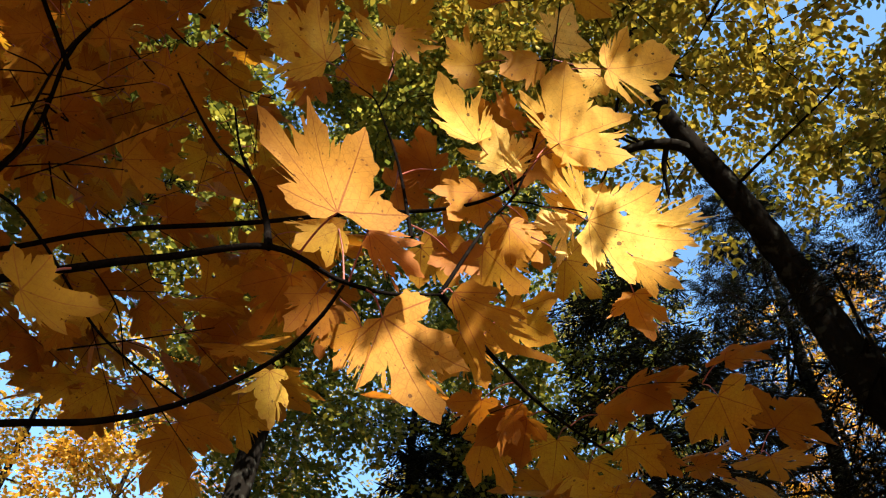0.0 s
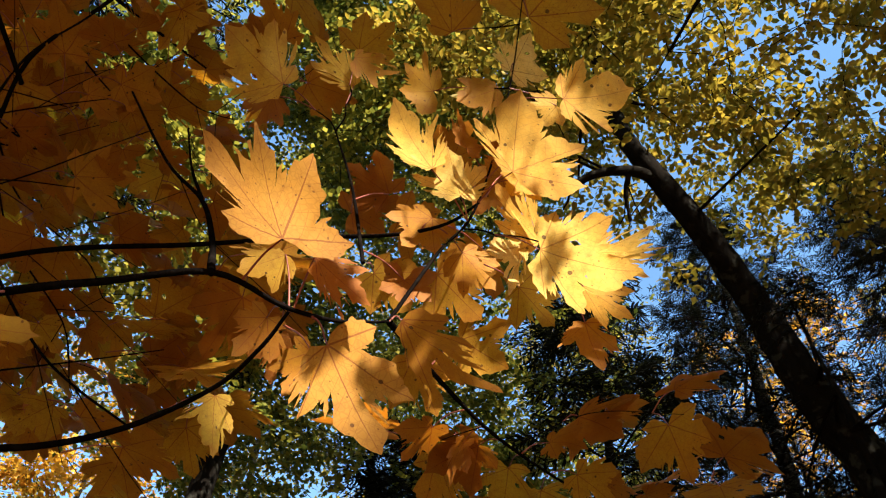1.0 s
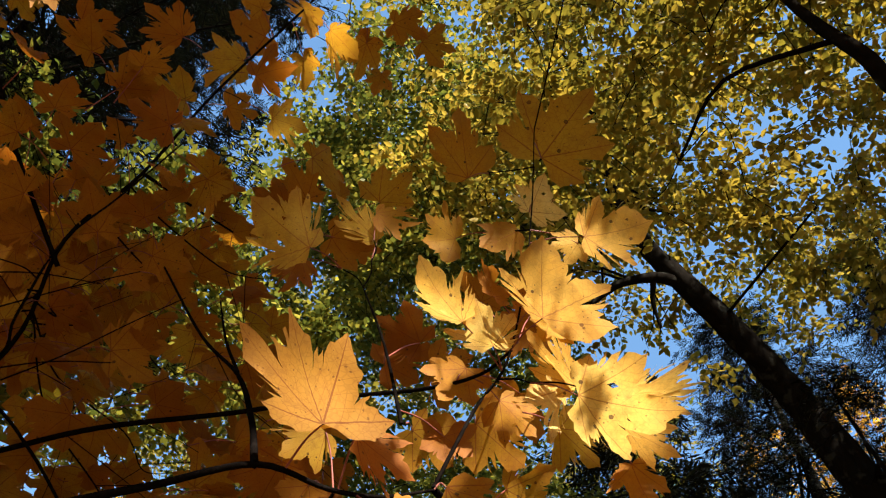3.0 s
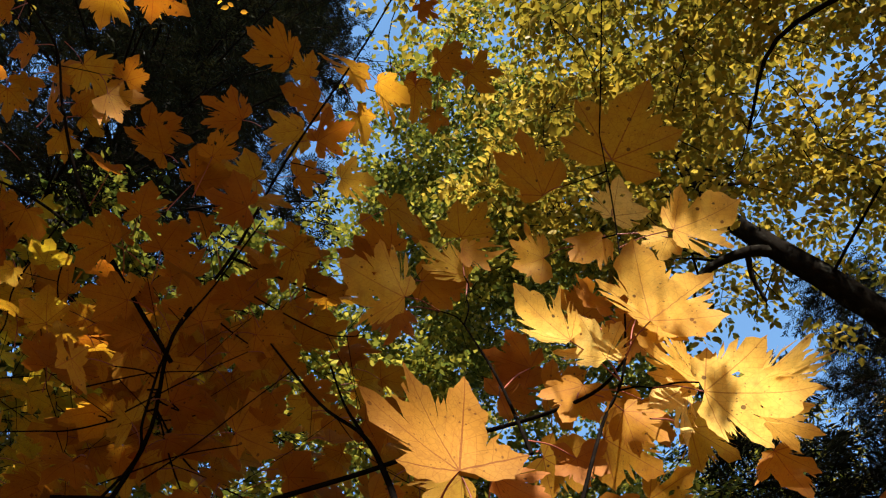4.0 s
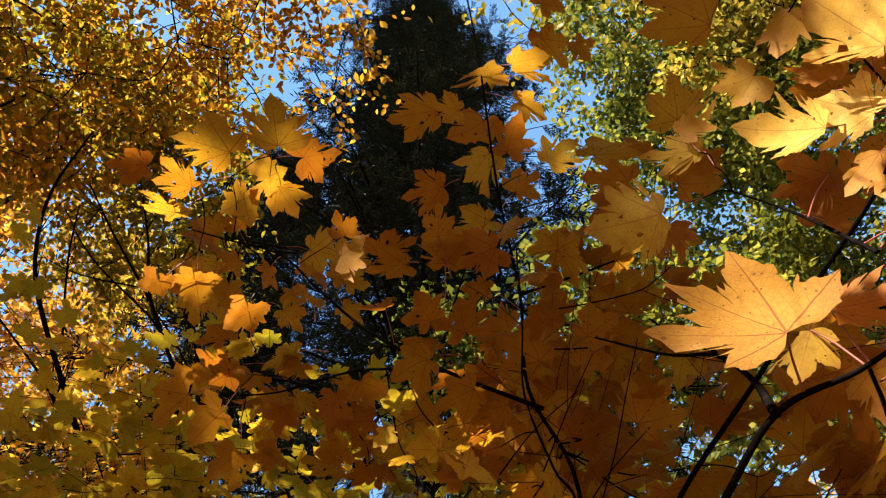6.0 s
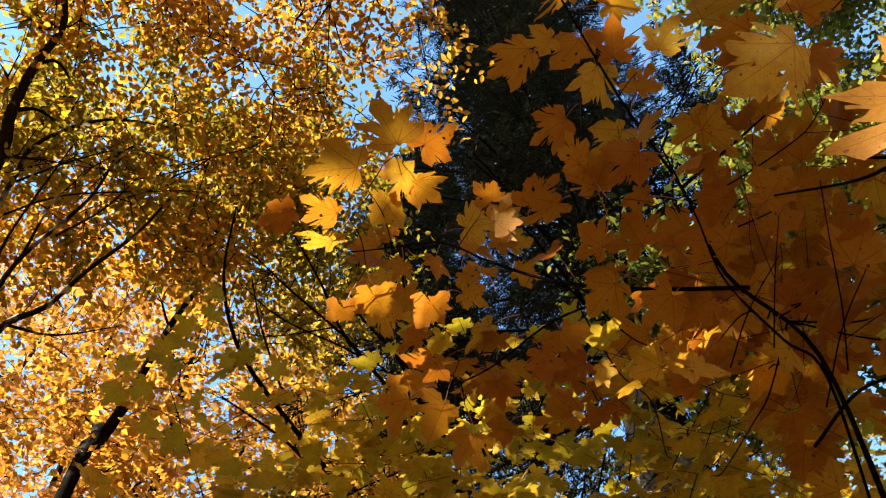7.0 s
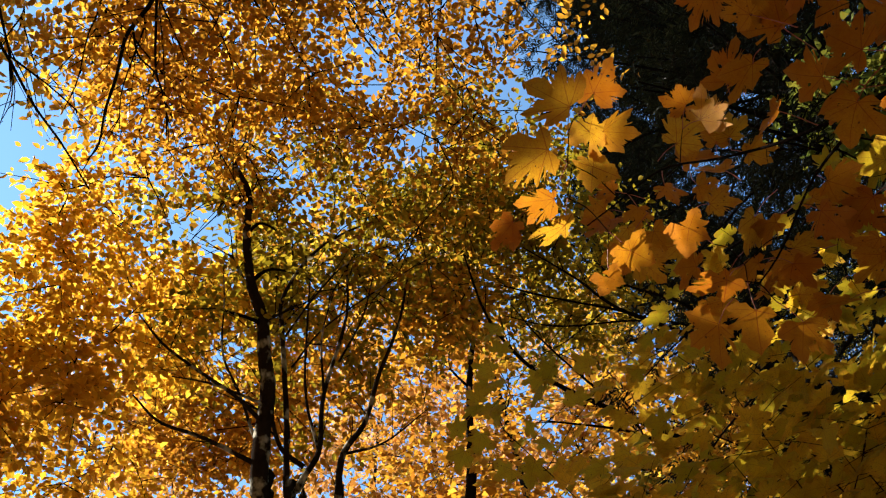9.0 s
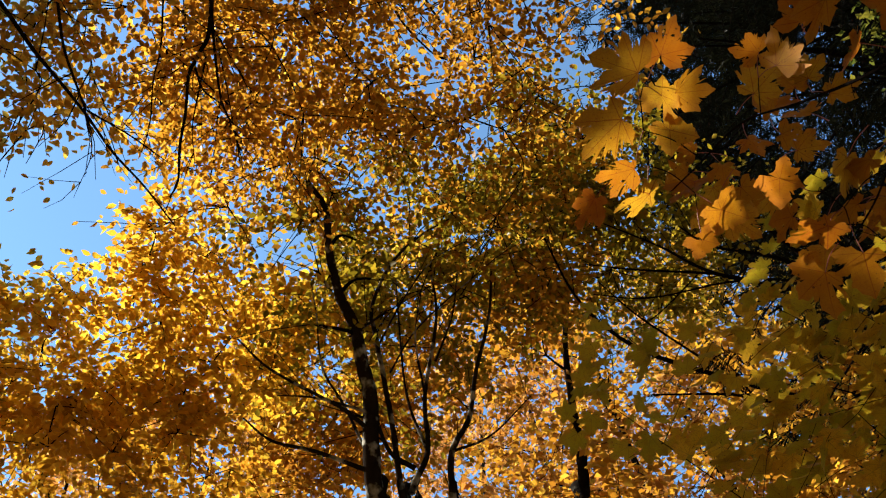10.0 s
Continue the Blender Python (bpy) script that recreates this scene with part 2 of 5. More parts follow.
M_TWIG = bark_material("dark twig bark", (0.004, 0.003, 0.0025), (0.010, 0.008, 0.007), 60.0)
M_PETIOLE, nodes, links = material("red leaf stalk")
stalk = nodes.new("ShaderNodeBsdfPrincipled")
stalk.inputs["Base Color"].default_value, stalk.inputs["Roughness"].default_value = (0.22, 0.045, 0.02, 1), 0.6
links.new(stalk.outputs[0], nodes.new("ShaderNodeOutputMaterial").inputs["Surface"])


# ---- mesh tools ----
def mesh_of(name, verts, faces, mat, uv=None, smooth=False):
    """A mesh from arrays; faces all have one number of corners."""
    verts, faces = np.asarray(verts, np.float32), np.asarray(faces, np.int32)
    me = bpy.data.meshes.new(name)
    k = faces.shape[1]
    me.vertices.add(len(verts))
    me.vertices.foreach_set("co", verts.ravel())
    me.loops.add(faces.size)
    me.loops.foreach_set("vertex_index", faces.ravel())
    me.polygons.add(len(faces))
    me.polygons.foreach_set("loop_start", np.arange(len(faces), dtype=np.int32) * k)
    if smooth:
        me.polygons.foreach_set("use_smooth", np.ones(len(faces), bool))
    if uv is not None:
        layer = me.uv_layers.new(name="blade")
        layer.data.foreach_set("uv", np.asarray(uv, np.float32)[faces.ravel()].ravel())
    me.update(calc_edges=True)
    me.validate()
    me.materials.append(mat)
    return me


def part(name, me, parent, label="", kind=""):
    ob = new(name, me)
    ob.parent = parent
    return tagged(ob, label=label, kind=kind)


def unit(a):
    return a / (np.linalg.norm(a, axis=-1, keepdims=True) + 1e-9)


def blades(name, pos, way, up, size, template, mat):
    """Many blades in one mesh: each stands at pos, points along way, faces up."""
    tv, tf, *own = template
    way = unit(way)
    side = unit(np.cross(way, up))
    nrm = np.cross(side, way)
    v = (pos[:, None, :] + size[:, None, None] * (tv[None, :, 0:1] * side[:, None, :] + tv[None, :, 1:2] * way[:, None, :] + tv[None, :, 2:3] * nrm[:, None, :]))
    f = tf[None] + (np.arange(len(pos)) * len(tv))[:, None, None]
    uv = np.tile(own[0], (len(pos), 1)) if own else None
    return mesh_of(name, v.reshape(-1, 3), f.reshape(-1, tf.shape[1]), mat, uv, bool(own))


def smooth_path(points, n):
    """A rounded line through points (Catmull-Rom), n steps a piece."""
    p = np.array([tuple(q) for q in points], float)
    if len(p) == 2:
        return p[0] + np.linspace(0, 1, n + 1)[:, None] * (p[1] - p[0])
    e = np.vstack([2 * p[0] - p[1], p, 2 * p[-1] - p[-2]])
    out = []
    for i in range(1, len(e) - 2):
        t = np.linspace(0, 1, n, endpoint=False)[:, None]
        a, b, c, d = e[i - 1], e[i], e[i + 1], e[i + 2]
        out.append(0.5 * (2 * b + (c - a) * t + (2 * a - 5 * b + 4 * c - d) * t**2 + (3 * b - a - 3 * c + d) * t**3))
    return np.vstack(out + [p[-1:]])


def tubes(name, paths, mat, sides=6, rough=0.0):
    """Tapered round limbs in one mesh. paths: (points, radii)."""
    verts, faces, n0 = [], [], 0
    ring = np.linspace(0, 2 * math.pi, sides, endpoint=False)
    rng = np.random.default_rng(5)
    for pts, rad in paths:
        pts, rad = np.asarray(pts, float), np.asarray(rad, float)
        d = unit(np.gradient(pts, axis=0))
        ref = np.where(np.abs(d[:, 2:3]) > 0.9, np.array([[1.0, 0, 0]]), np.array([[0, 0, 1.0]]))
        a = unit(np.cross(d, ref))
        b = np.cross(d, a)
        r = rad[:, None] * (1 + rough * rng.normal(size=(len(pts), sides))) if rough else np.repeat(rad[:, None], sides, 1)
        v = pts[:, None] + r[:, :, None] * (np.cos(ring)[None, :, None] * a[:, None] + np.sin(ring)[None, :, None] * b[:, None])
        verts.append(v.reshape(-1, 3))
        i = np.arange(len(pts) - 1)[:, None] * sides + n0
        j, k = np.arange(sides)[None], (np.arange(sides)[None] + 1) % sides
        faces.append(np.stack([i + j, i + k, i + sides + k, i + sides + j], -1).reshape(-1, 4))
        n0 += len(pts) * sides
    return mesh_of(name, np.vstack(verts), np.vstack(faces), mat, smooth=True)


BEECH_BLADE = (np.array([(0, 0, 0), (0.24, 0.26, 0.06), (0.26, 0.6, 0.08), (0, 1, -0.06), (-0.26, 0.6, 0.08), (-0.24, 0.26, 0.06)]), np.array([(0, 1, 2, 3), (0, 3, 4, 5)]))
FAR_BLADE = (np.array([(0, 0, 0), (0.32, 0.45, 0.06), (0, 1, 0), (-0.32, 0.45, 0.06)]), np.array([(0, 1, 2, 3)]))
NEEDLE_SPRAY = (np.array([(0, 0, 0), (0.085, 0.4, 0.0), (0, 1, -0.05), (-0.085, 0.4, 0.0)]), np.array([(0, 1, 2, 3)]))


# ---- ground ----
def ground():
    n = 60
    t = np.linspace(-1, 1, n)
    gx, gy = np.meshgrid(np.sign(t) * np.abs(t)**3 * 1500, np.sign(t) * np.abs(t)**3 * 1500)
    gz = 0.12 * np.sin(gx * 0.35) * np.cos(gy * 0.3) - 0.05
    v = np.stack([gx, gy, gz], -1).reshape(-1, 3)
    i = (np.arange(n - 1)[:, None] * n + np.arange(n - 1)[None]).ravel()
    f = np.stack([i, i + 1, i + n + 1, i + n], -1)
    ob = new("ground", mesh_of("ground", v, f, ground_material(), smooth=True))
    tagged(ob, "woodland ground covered with brown fallen leaves", "ground", kind="structure")


ground()


# ---- trees ----
CLUSTER = np.array((0.061, 0.556, 2.489))           # the spray of maple leaves that the sun reaches
# the openings in the canopy through which single leaves are lit
GAPS = [(CLUSTER, 0.2),
        ((-0.140, 0.373, 2.184), 0.084),
        ((-0.067, 0.514, 2.103), 0.069),
        ((0.011, 0.574, 2.212), 0.033),
        ((-0.080, 0.463, 2.177), 0.030),
        ((-0.158, 0.468, 2.204), 0.018),
        ((0.163, 0.601, 2.411), 0.080),
        ((0.230, 0.615, 2.447), 0.055),
        ((0.215, 0.680, 2.429), 0.039),
        ((0.099, 0.516, 2.538), 0.099),
        ((0.100, 0.569, 2.516), 0.023),
        ((0.194, 0.545, 2.742), 0.072),
        ((-0.041, 0.516, 2.531), 0.063),
        ((0.007, 0.550, 2.508), 0.060),
        ((0.092, 0.604, 2.505), 0.056),
        ((-0.058, 0.573, 2.824), 0.052),
        ((-0.190, 0.555, 2.830), 0.039),
        ((-0.132, 0.563, 2.840), 0.021),
        ((0.036, 0.572, 2.784), 0.032),
        ((0.134, 0.569, 2.755), 0.033),
        ((0.088, 0.646, 2.464), 0.049),
        ((0.192, 0.728, 2.410), 0.019),
        ((-0.238, 0.694, 2.215), 0.039),
        ((-0.275, 0.496, 2.689), 0.047),
        ((-0.293, 0.370, 2.003), 0.020),
        ((-0.298, 0.439, 3.504), 0.071),
        ((-0.384, 0.479, 3.477), 0.046),
        ((-0.389, 0.540, 3.268), 0.044),
        ((-0.375, 0.369, 3.501), 0.048),
        ((-0.685, -0.117, 3.245), 0.050),
        ((-0.766, -0.149, 3.216), 0.018),
        ((-0.814, -0.148, 3.172), 0.038),
        ((-0.769, 0.213, 3.329), 0.031),
        ((-0.793, 0.258, 3.247), 0.030),
        ((-0.987, 0.077, 2.975), 0.030),
        ((-1.063, 0.089, 2.921), 0.030),
        ((-1.121, 0.164, 2.869), 0.030),
        ((-0.926, 0.083, 3.086), 0.041),
        ((-0.728, 0.476, 2.631), 0.020),
        ((-0.863, 0.143, 3.123), 0.050),
        ((-0.819, 0.286, 3.186), 0.050),
        ((-0.874, 0.344, 3.025), 0.050),
        ((-0.828, 0.478, 3.075), 0.060),
        ((-0.896, 0.555, 2.941), 0.060),
        ((-0.954, 0.244, 2.991), 0.040),
        ((-0.998, 0.373, 2.993), 0.050),
        ((-0.978, 0.473, 2.912), 0.050),
        ((-1.045, 0.564, 2.889), 0.050),
        ((-0.791, 0.603, 2.988), 0.050)]


def sun_gap(pos):
    """Which places leave free the openings in the canopy towards the sun."""
    free = np.ones(len(pos), bool)
    s = np.array(SUN)
    for c, radius in GAPS:
        rel = pos - np.array(c)
        along = rel @ s
        off = np.linalg.norm(rel - along[:, None] * s, axis=1)
        free &= (along < 0.25) | (off > 1.3 * radius + 0.02)
    return free


# where the crowns do not meet overhead and the sky shows between them: bearing from under the maple, half-width in degrees
OPENINGS = [(-0.605, -0.081, 0.792, 0.9), (-0.613, -0.033, 0.790, 0.8), (-0.646, -0.040, 0.762, 0.7), (-0.623, 0.006, 0.782, 0.7),
             (-0.671, -0.063, 0.739, 0.8), (-0.718, -0.070, 0.692, 0.9), (-0.587, 0.048, 0.808, 0.7), (-0.340, -0.037, 0.940, 0.9),
             (-0.305, 0.010, 0.952, 0.7), (-0.174, 0.221, 0.960, 1.0), (-0.195, 0.247, 0.949, 0.8), (-0.195, 0.333, 0.922, 0.8),
             (-0.691, 0.078, 0.719, 0.7), (-0.619, 0.222, 0.754, 0.6), (-0.650, -0.144, 0.746, 0.7),
             (0.375, 0.689, 0.620, 2.6), (-0.000, -0.516, 0.857, 2.0), (-0.027, -0.536, 0.844, 2.4), (-0.030, -0.568, 0.822, 2.4), (-0.060, -0.532, 0.845, 1.2),
             (-0.239, -0.409, 0.881, 1.0), (-0.230, -0.430, 0.873, 0.6), (-0.247, -0.387, 0.888, 0.6), (-0.231, -0.306, 0.923, 0.9),
             (-0.224, -0.283, 0.933, 0.5), (-0.313, -0.163, 0.936, 0.6), (-0.305, -0.003, 0.952, 0.8), (-0.330, -0.011, 0.944, 0.6),
             (-0.225, -0.427, 0.876, 0.8), (-0.250, -0.407, 0.879, 0.7), (-0.217, -0.315, 0.924, 0.7), (-0.240, -0.305, 0.922, 0.6),
             (-0.323, -0.159, 0.933, 0.7), (-0.324, -0.138, 0.936, 0.4), (-0.339, -0.206, 0.918, 0.5), (-0.394, -0.238, 0.888, 0.3),
             (-0.356, -0.449, 0.820, 0.4), (-0.306, 0.006, 0.952, 0.7), (-0.674, 0.284, 0.682, 0.7), (-0.686, 0.298, 0.663, 0.6),
             (-0.646, 0.244, 0.724, 0.4), (-0.732, 0.232, 0.641, 0.5)]


def under_sky(pos, seed=0):
    """Which places lie outside the openings between the crowns; towards their rims the leaves thicken."""
    free = np.ones(len(pos), bool)
    way = unit(pos - np.array((0.02, -0.01, 1.62)))
    rim = np.random.default_rng(seed).uniform(-0.45, 1.2, len(pos))
    for x, y, z, half in OPENINGS:
        off = np.degrees(np.arccos(np.clip(way @ np.array((x, y, z)), -1, 1)))
        free &= off > half * rim
    return free


def grow(seed, trunk, trunk_radius, crowns, fine=4, holes=-0.22):
    """The skeleton of a broadleaf tree: a trunk line, and boughs that reach for every clump of its crowns."""
    rng = np.random.default_rng(seed)
    line = smooth_path(trunk, 6)
    n = len(line)
    rad = trunk_radius * (1 - 0.78 * np.linspace(0, 1, n)**1.2)
    paths = [(line, rad)]
    nodes_p = [q for q in line[n // 3:]]
    nodes_r = [r for r in rad[n // 3:]]
    ends = []
    for centre, radii, count in crowns:
        c = np.array(tuple(centre))
        u = rng.normal(size=(count * 3, 3))
        u = unit(u) * rng.uniform(0.05, 1, (count * 3, 1))**0.42
        pts = c + u * np.array(radii)
        keep = np.array([noise.noise(Vector(q) * 0.75 + Vector((seed, 0, 0))) for q in pts]) > holes
        ends.append(pts[keep][:count])
    ends = np.vstack(ends)
    root = np.array(tuple(trunk[-1]))
    order = np.argsort(np.linalg.norm(ends - root, axis=1))
    boughs = []
    for e in ends[order]:
        q = np.array(nodes_p)
        d = np.linalg.norm(q - e, axis=1) + 0.9 * np.maximum(0, q[:, 2] - e[2] + 0.1)
        i = int(np.argmin(d))
        a, r0 = q[i], max(0.004, min(0.5 * nodes_r[i], 0.02))
        mid = (a + e) / 2 + rng.normal(size=3) * 0.15 * np.linalg.norm(e - a) + np.array((0, 0, 0.10 * np.linalg.norm(e - a)))
        pts = smooth_path([a, mid, e], fine)
        rr = np.linspace(r0, max(0.003, r0 * 0.45), len(pts))
        boughs.append((pts, rr))
        nodes_p += [pts[fine], pts[3 * fine // 2], pts[2 * fine]]
        nodes_r += [rr[fine], rr[3 * fine // 2], rr[2 * fine]]
    return paths, boughs, ends


def leafy(seed, ends, twigs, per_twig, reach, size, droop=0.12):
    """Leaf places round the bough ends: alternate along short twigs."""
    rng = np.random.default_rng(seed + 7)
    n = len(ends) * twigs
    start = np.repeat(ends, twigs, 0)
    way = rng.normal(size=(n, 3)) * (1, 1, 0.45)
    way = unit(way) * rng.uniform(0.5, 1.0, (n, 1)) * reach
    way[:, 2] -= droop * reach
    s = np.tile(np.linspace(0.12, 1.0, per_twig), n)
    w = np.repeat(way, per_twig, 0)
    pos = np.repeat(start, per_twig, 0) + s[:, None] * w
    pos[:, 2] -= 0.25 * reach * s**2 * 0.6
    turn = np.where(np.arange(len(pos)) % 2 == 0, 1.0, -1.0)[:, None]
    side = unit(np.cross(w, (0, 0, 1.0))) * turn
    d = unit(unit(w) * 0.6 + side * 0.9 + rng.normal(size=pos.shape) * 0.35 + (0, 0, -0.25))
    up = unit(np.array((0, 0, 1.0)) + rng.normal(size=pos.shape) * 0.55)
    sz = size * rng.uniform(0.6, 1.15, len(pos))
    pos = pos + rng.normal(size=pos.shape) * 0.04 * reach
    ok = sun_gap(pos) & under_sky(pos, seed)
    tw = [(np.array([a, a + 0.55 * b - (0, 0, 0.04 * reach), a + b - (0, 0, 0.15 * reach)]), np.array((0.004, 0.003, 0.0015))) for a, b in zip(start[::4], way[::4])]
    return pos[ok], d[ok], up[ok], sz[ok], tw


def shoots(line, reach, count, r, rng):
    """Thin side shoots that leave a limb forwards."""
    out = []
    for k in range(count):
        i = int(rng.uniform(0.15, 0.98) * (len(line) - 1))
        d = unit(line[i + 1] - line[i])
        w = unit(d * 0.8 + rng.normal(size=3) * 0.6 + (0, 0, 0.15)) * reach * rng.uniform(0.4, 1.0)
        out.append((np.array([line[i], line[i] + 0.5 * w + rng.normal(size=3) * 0.03 * reach, line[i] + w]), np.array((1.0, 0.7, 0.35)) * max(0.0022, r * 0.7)))
    return out


def below(p):
    """The place on the ground under p."""
    return (p[0], p[1], -0.1)


def broadleaf(name, label, category, seed, trunk, trunk_radius, crowns, mat, twigs=7, per_twig=11, reach=0.5, size=0.078, far=False, bark=None, limbs=(), holes=-0.22):
    tree = new(name)
    tree.location = trunk[0]
    tagged(tree, label, category, group="trees of the wood")
    back = Matrix.Translation(-Vector(trunk[0]))
    paths, boughs, ends = grow(seed, trunk, trunk_radius, crowns, 2 if far else 4, holes)
    for points, r0, r1 in limbs:
        line = smooth_path(points, 6)
        paths.append((line, np.linspace(r0, r1, len(line))))
        boughs += shoots(line, 0.4, 6, r1, np.random.default_rng(seed + len(paths)))
    pos, d, up, sz, tw = leafy(seed, ends, twigs, per_twig, reach, size)
    boughs = [q for q in boughs if sun_gap(q[0]).all()]
    tw = [q for q in tw if sun_gap(q[0]).all() and under_sky(q[0]).all()]
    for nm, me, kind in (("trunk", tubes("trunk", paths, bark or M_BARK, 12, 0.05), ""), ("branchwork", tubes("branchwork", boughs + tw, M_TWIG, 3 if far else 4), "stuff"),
                         ("crown", blades("crown", pos, d, up, sz, FAR_BLADE if far else BEECH_BLADE, mat), "stuff")):
        me.transform(back)
        part(nm, me, tree, kind=kind)
    return tree


def hemlock(label, seed, foot, height, low, spread, limbs=(), full=7, ring=4, needle=(0.10, 0.17)):
    """A conifer: a straight stem, drooping boughs all round, flat sprays of short dark needles."""
    rng = np.random.default_rng(seed)
    tree = new("hemlock_tree")
    tree.location = foot
    tagged(tree, label, "conifer tree", group="trees of the wood")
    foot = np.array(tuple(foot))
    stem = foot + np.linspace(0, 1, 24)[:, None] * np.array((0, 0, height)) + np.cumsum(rng.normal(size=(24, 3)) * (0.015, 0.015, 0), 0)
    boughs, pos, way, size = [], [], [], []
    z = low
    while z < height - 0.15:
        share = 1 - (z - low) / (height - low)
        for k in range(ring):
            az = rng.uniform(0, 2 * math.pi)
            length = spread * (0.2 + 0.8 * share**0.62) * rng.uniform(0.45, 1.2)
            out = np.array((math.cos(az), math.sin(az), 0))
            s = np.linspace(0, 1, 6)[:, None]
            pts = foot + np.array((0, 0, z)) + out * s * length + np.array((0, 0, 1.0)) * (0.10 * s - 0.34 * s**2) * length
            boughs.append((pts, np.linspace(0.018, 0.004, 6) * (0.5 + share)))
            for m in range(int(9 + 16 * length / spread)):
                f = rng.uniform(0.12, 1)
                p = pts[0] + (pts[-1] - pts[0]) * f + np.array((0, 0, 0.3 * length * f * (1 - f)))
                lat = np.cross(out, (0, 0, 1.0)) * rng.choice((-1, 1))
                tw = unit(out * rng.uniform(0.3, 1) + lat * rng.uniform(0.3, 1.2) + (0, 0, rng.uniform(-0.5, 0.1)))
                tl = (0.25 + 0.45 * (1 - f)) * min(1.0, length)
                boughs.append((np.array([p, p + tw * tl * 0.5, p + tw * tl - (0, 0, 0.08 * tl)]), np.array((0.004, 0.003, 0.002))))
                for g in np.linspace(0.1, 1, full):
                    for side in (-1, 1):
                        pos.append(p + tw * tl * g - np.array((0, 0, 0.08 * tl * g * g)))
                        sd = np.cross(tw, (0, 0, 1.0)) * side
                        way.append(tw * 0.7 + sd * 0.8 + rng.normal(size=3) * 0.25 + (0, 0, -0.2))
                        size.append(rng.uniform(*needle))
        z += 0.24 + 0.1 * share
    for points, r0, r1 in limbs:
        line = smooth_path(points, 6)
        boughs.append((line, np.linspace(r0, r1, len(line))))
        boughs += shoots(line, 0.35, 9, r1, rng)
    pos, way, size = np.array(pos), np.array(way), np.array(size)
    ok = sun_gap(pos) & under_sky(pos, seed)
    up = unit(np.array((0, 0, 1.0)) + rng.normal(size=pos.shape) * 0.35)
    back = Matrix.Translation(-Vector(foot))
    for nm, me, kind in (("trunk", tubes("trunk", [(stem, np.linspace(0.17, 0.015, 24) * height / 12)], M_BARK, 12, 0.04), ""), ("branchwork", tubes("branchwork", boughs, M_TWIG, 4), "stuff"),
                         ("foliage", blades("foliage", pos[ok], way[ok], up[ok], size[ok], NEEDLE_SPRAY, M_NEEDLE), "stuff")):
        me.transform(back)
        part(nm, me, tree, kind=kind)
    return tree


# the beech whose dark stem leans in over the maple
broadleaf("beech_tree", "leaning dark-stemmed beech with turning yellow-green leaves", "tree", 11,
          [compass(-38, 5.3, -0.1), compass(-37, 5.0, 3.0), (2.634, 3.959, 4.924), (2.379, 3.882, 5.510), (2.196, 3.804, 6.255), (1.887, 3.557, 6.703), (1.523, 3.296, 7.111), (1.278, 3.135, 7.497), (1.116, 2.897, 8.317), (1.022, 2.319, 9.609)], 0.165,
          [(compass(-38, 3.4, 9.0), (2.6, 2.6, 1.7), 150), (compass(-20, 2.8, 9.8), (1.9, 1.9, 1.4), 100), (compass(-62, 4.2, 7.8), (2.2, 2.2, 1.6), 75)], M_MIXED, twigs=9, size=0.085,
          limbs=[([(1.523, 3.296, 7.111), (1.280, 3.224, 7.097), (0.985, 3.244, 7.028), (0.778, 3.336, 6.887)], 0.05, 0.02), ([(1.281, 3.235, 7.090), (1.263, 3.360, 6.959), (1.303, 3.483, 6.809)], 0.025, 0.01)])
broadleaf("beech_tree", "dark-limbed beech with a spreading yellow-green crown", "tree", 23,
          [compass(-95, 3.6, -0.1), compass(-92, 3.4, 3.0), compass(-80, 2.9, 4.9), (2.073, 1.233, 5.293), (1.804, 1.118, 5.581), (1.654, 1.015, 6.004), (1.501, 0.828, 6.631)], 0.075,
          [(compass(-55, 2.7, 6.4), (1.6, 1.4, 0.9), 62), (compass(-80, 3.0, 6.6), (1.8, 1.8, 1.2), 70), (compass(-20, 1.6, 7.4), (1.5, 1.5, 0.8), 66)], M_MIXED, reach=0.45, size=0.072)
# the green trees in the middle
broadleaf("maple_tree", "tall slender tree with yellow-green autumn leaves", "tree", 31,
          [compass(19, 6.4, -0.1), compass(19, 6.3, 4.5), compass(18, 6.0, 8.0), compass(15, 5.6, 12.0)], 0.15,
          [(compass(12, 5.0, 9.6), (2.2, 2.2, 2.6), 260), (compass(24, 5.6, 8.4), (1.8, 1.8, 2.6), 170), (compass(0, 4.6, 11.5), (2.4, 2.2, 1.8), 140),
           ((-0.605, 2.891, 11.172), (1.4, 1.4, 1.5), 70),
           ((-1.725, 3.907, 9.762), (1.3, 1.3, 1.5), 60),
           ((-0.458, 3.465, 9.909), (1.3, 1.3, 1.4), 50),
           ((0.166, 3.756, 9.347), (1.2, 1.2, 1.2), 40)], M_GREEN, size=0.075, twigs=9, far=True)
broadleaf("maple_tree", "young tree with green and yellow leaves in shade", "tree", 37,
          [compass(5, 8.6, -0.1), compass(5, 8.6, 4.5), compass(6, 8.4, 9.0)], 0.15,
          [(compass(7, 8.0, 7.6), (2.6, 2.2, 2.4), 260), (compass(-6, 8.5, 9.5), (2.4, 2.2, 2.4), 160),
           ((-3.312, 2.478, 7.247), (0.9, 0.9, 0.8), 34),
           ((-3.416, 3.322, 6.728), (0.9, 0.9, 0.8), 34),
           ((-2.883, 3.129, 7.776), (0.9, 0.9, 0.8), 34),
           ((-2.596, 3.944, 7.427), (0.9, 0.9, 0.8), 30),
           ((-3.839, 2.788, 6.747), (0.9, 0.9, 0.8), 30)], M_GREEN, size=0.09, far=True)
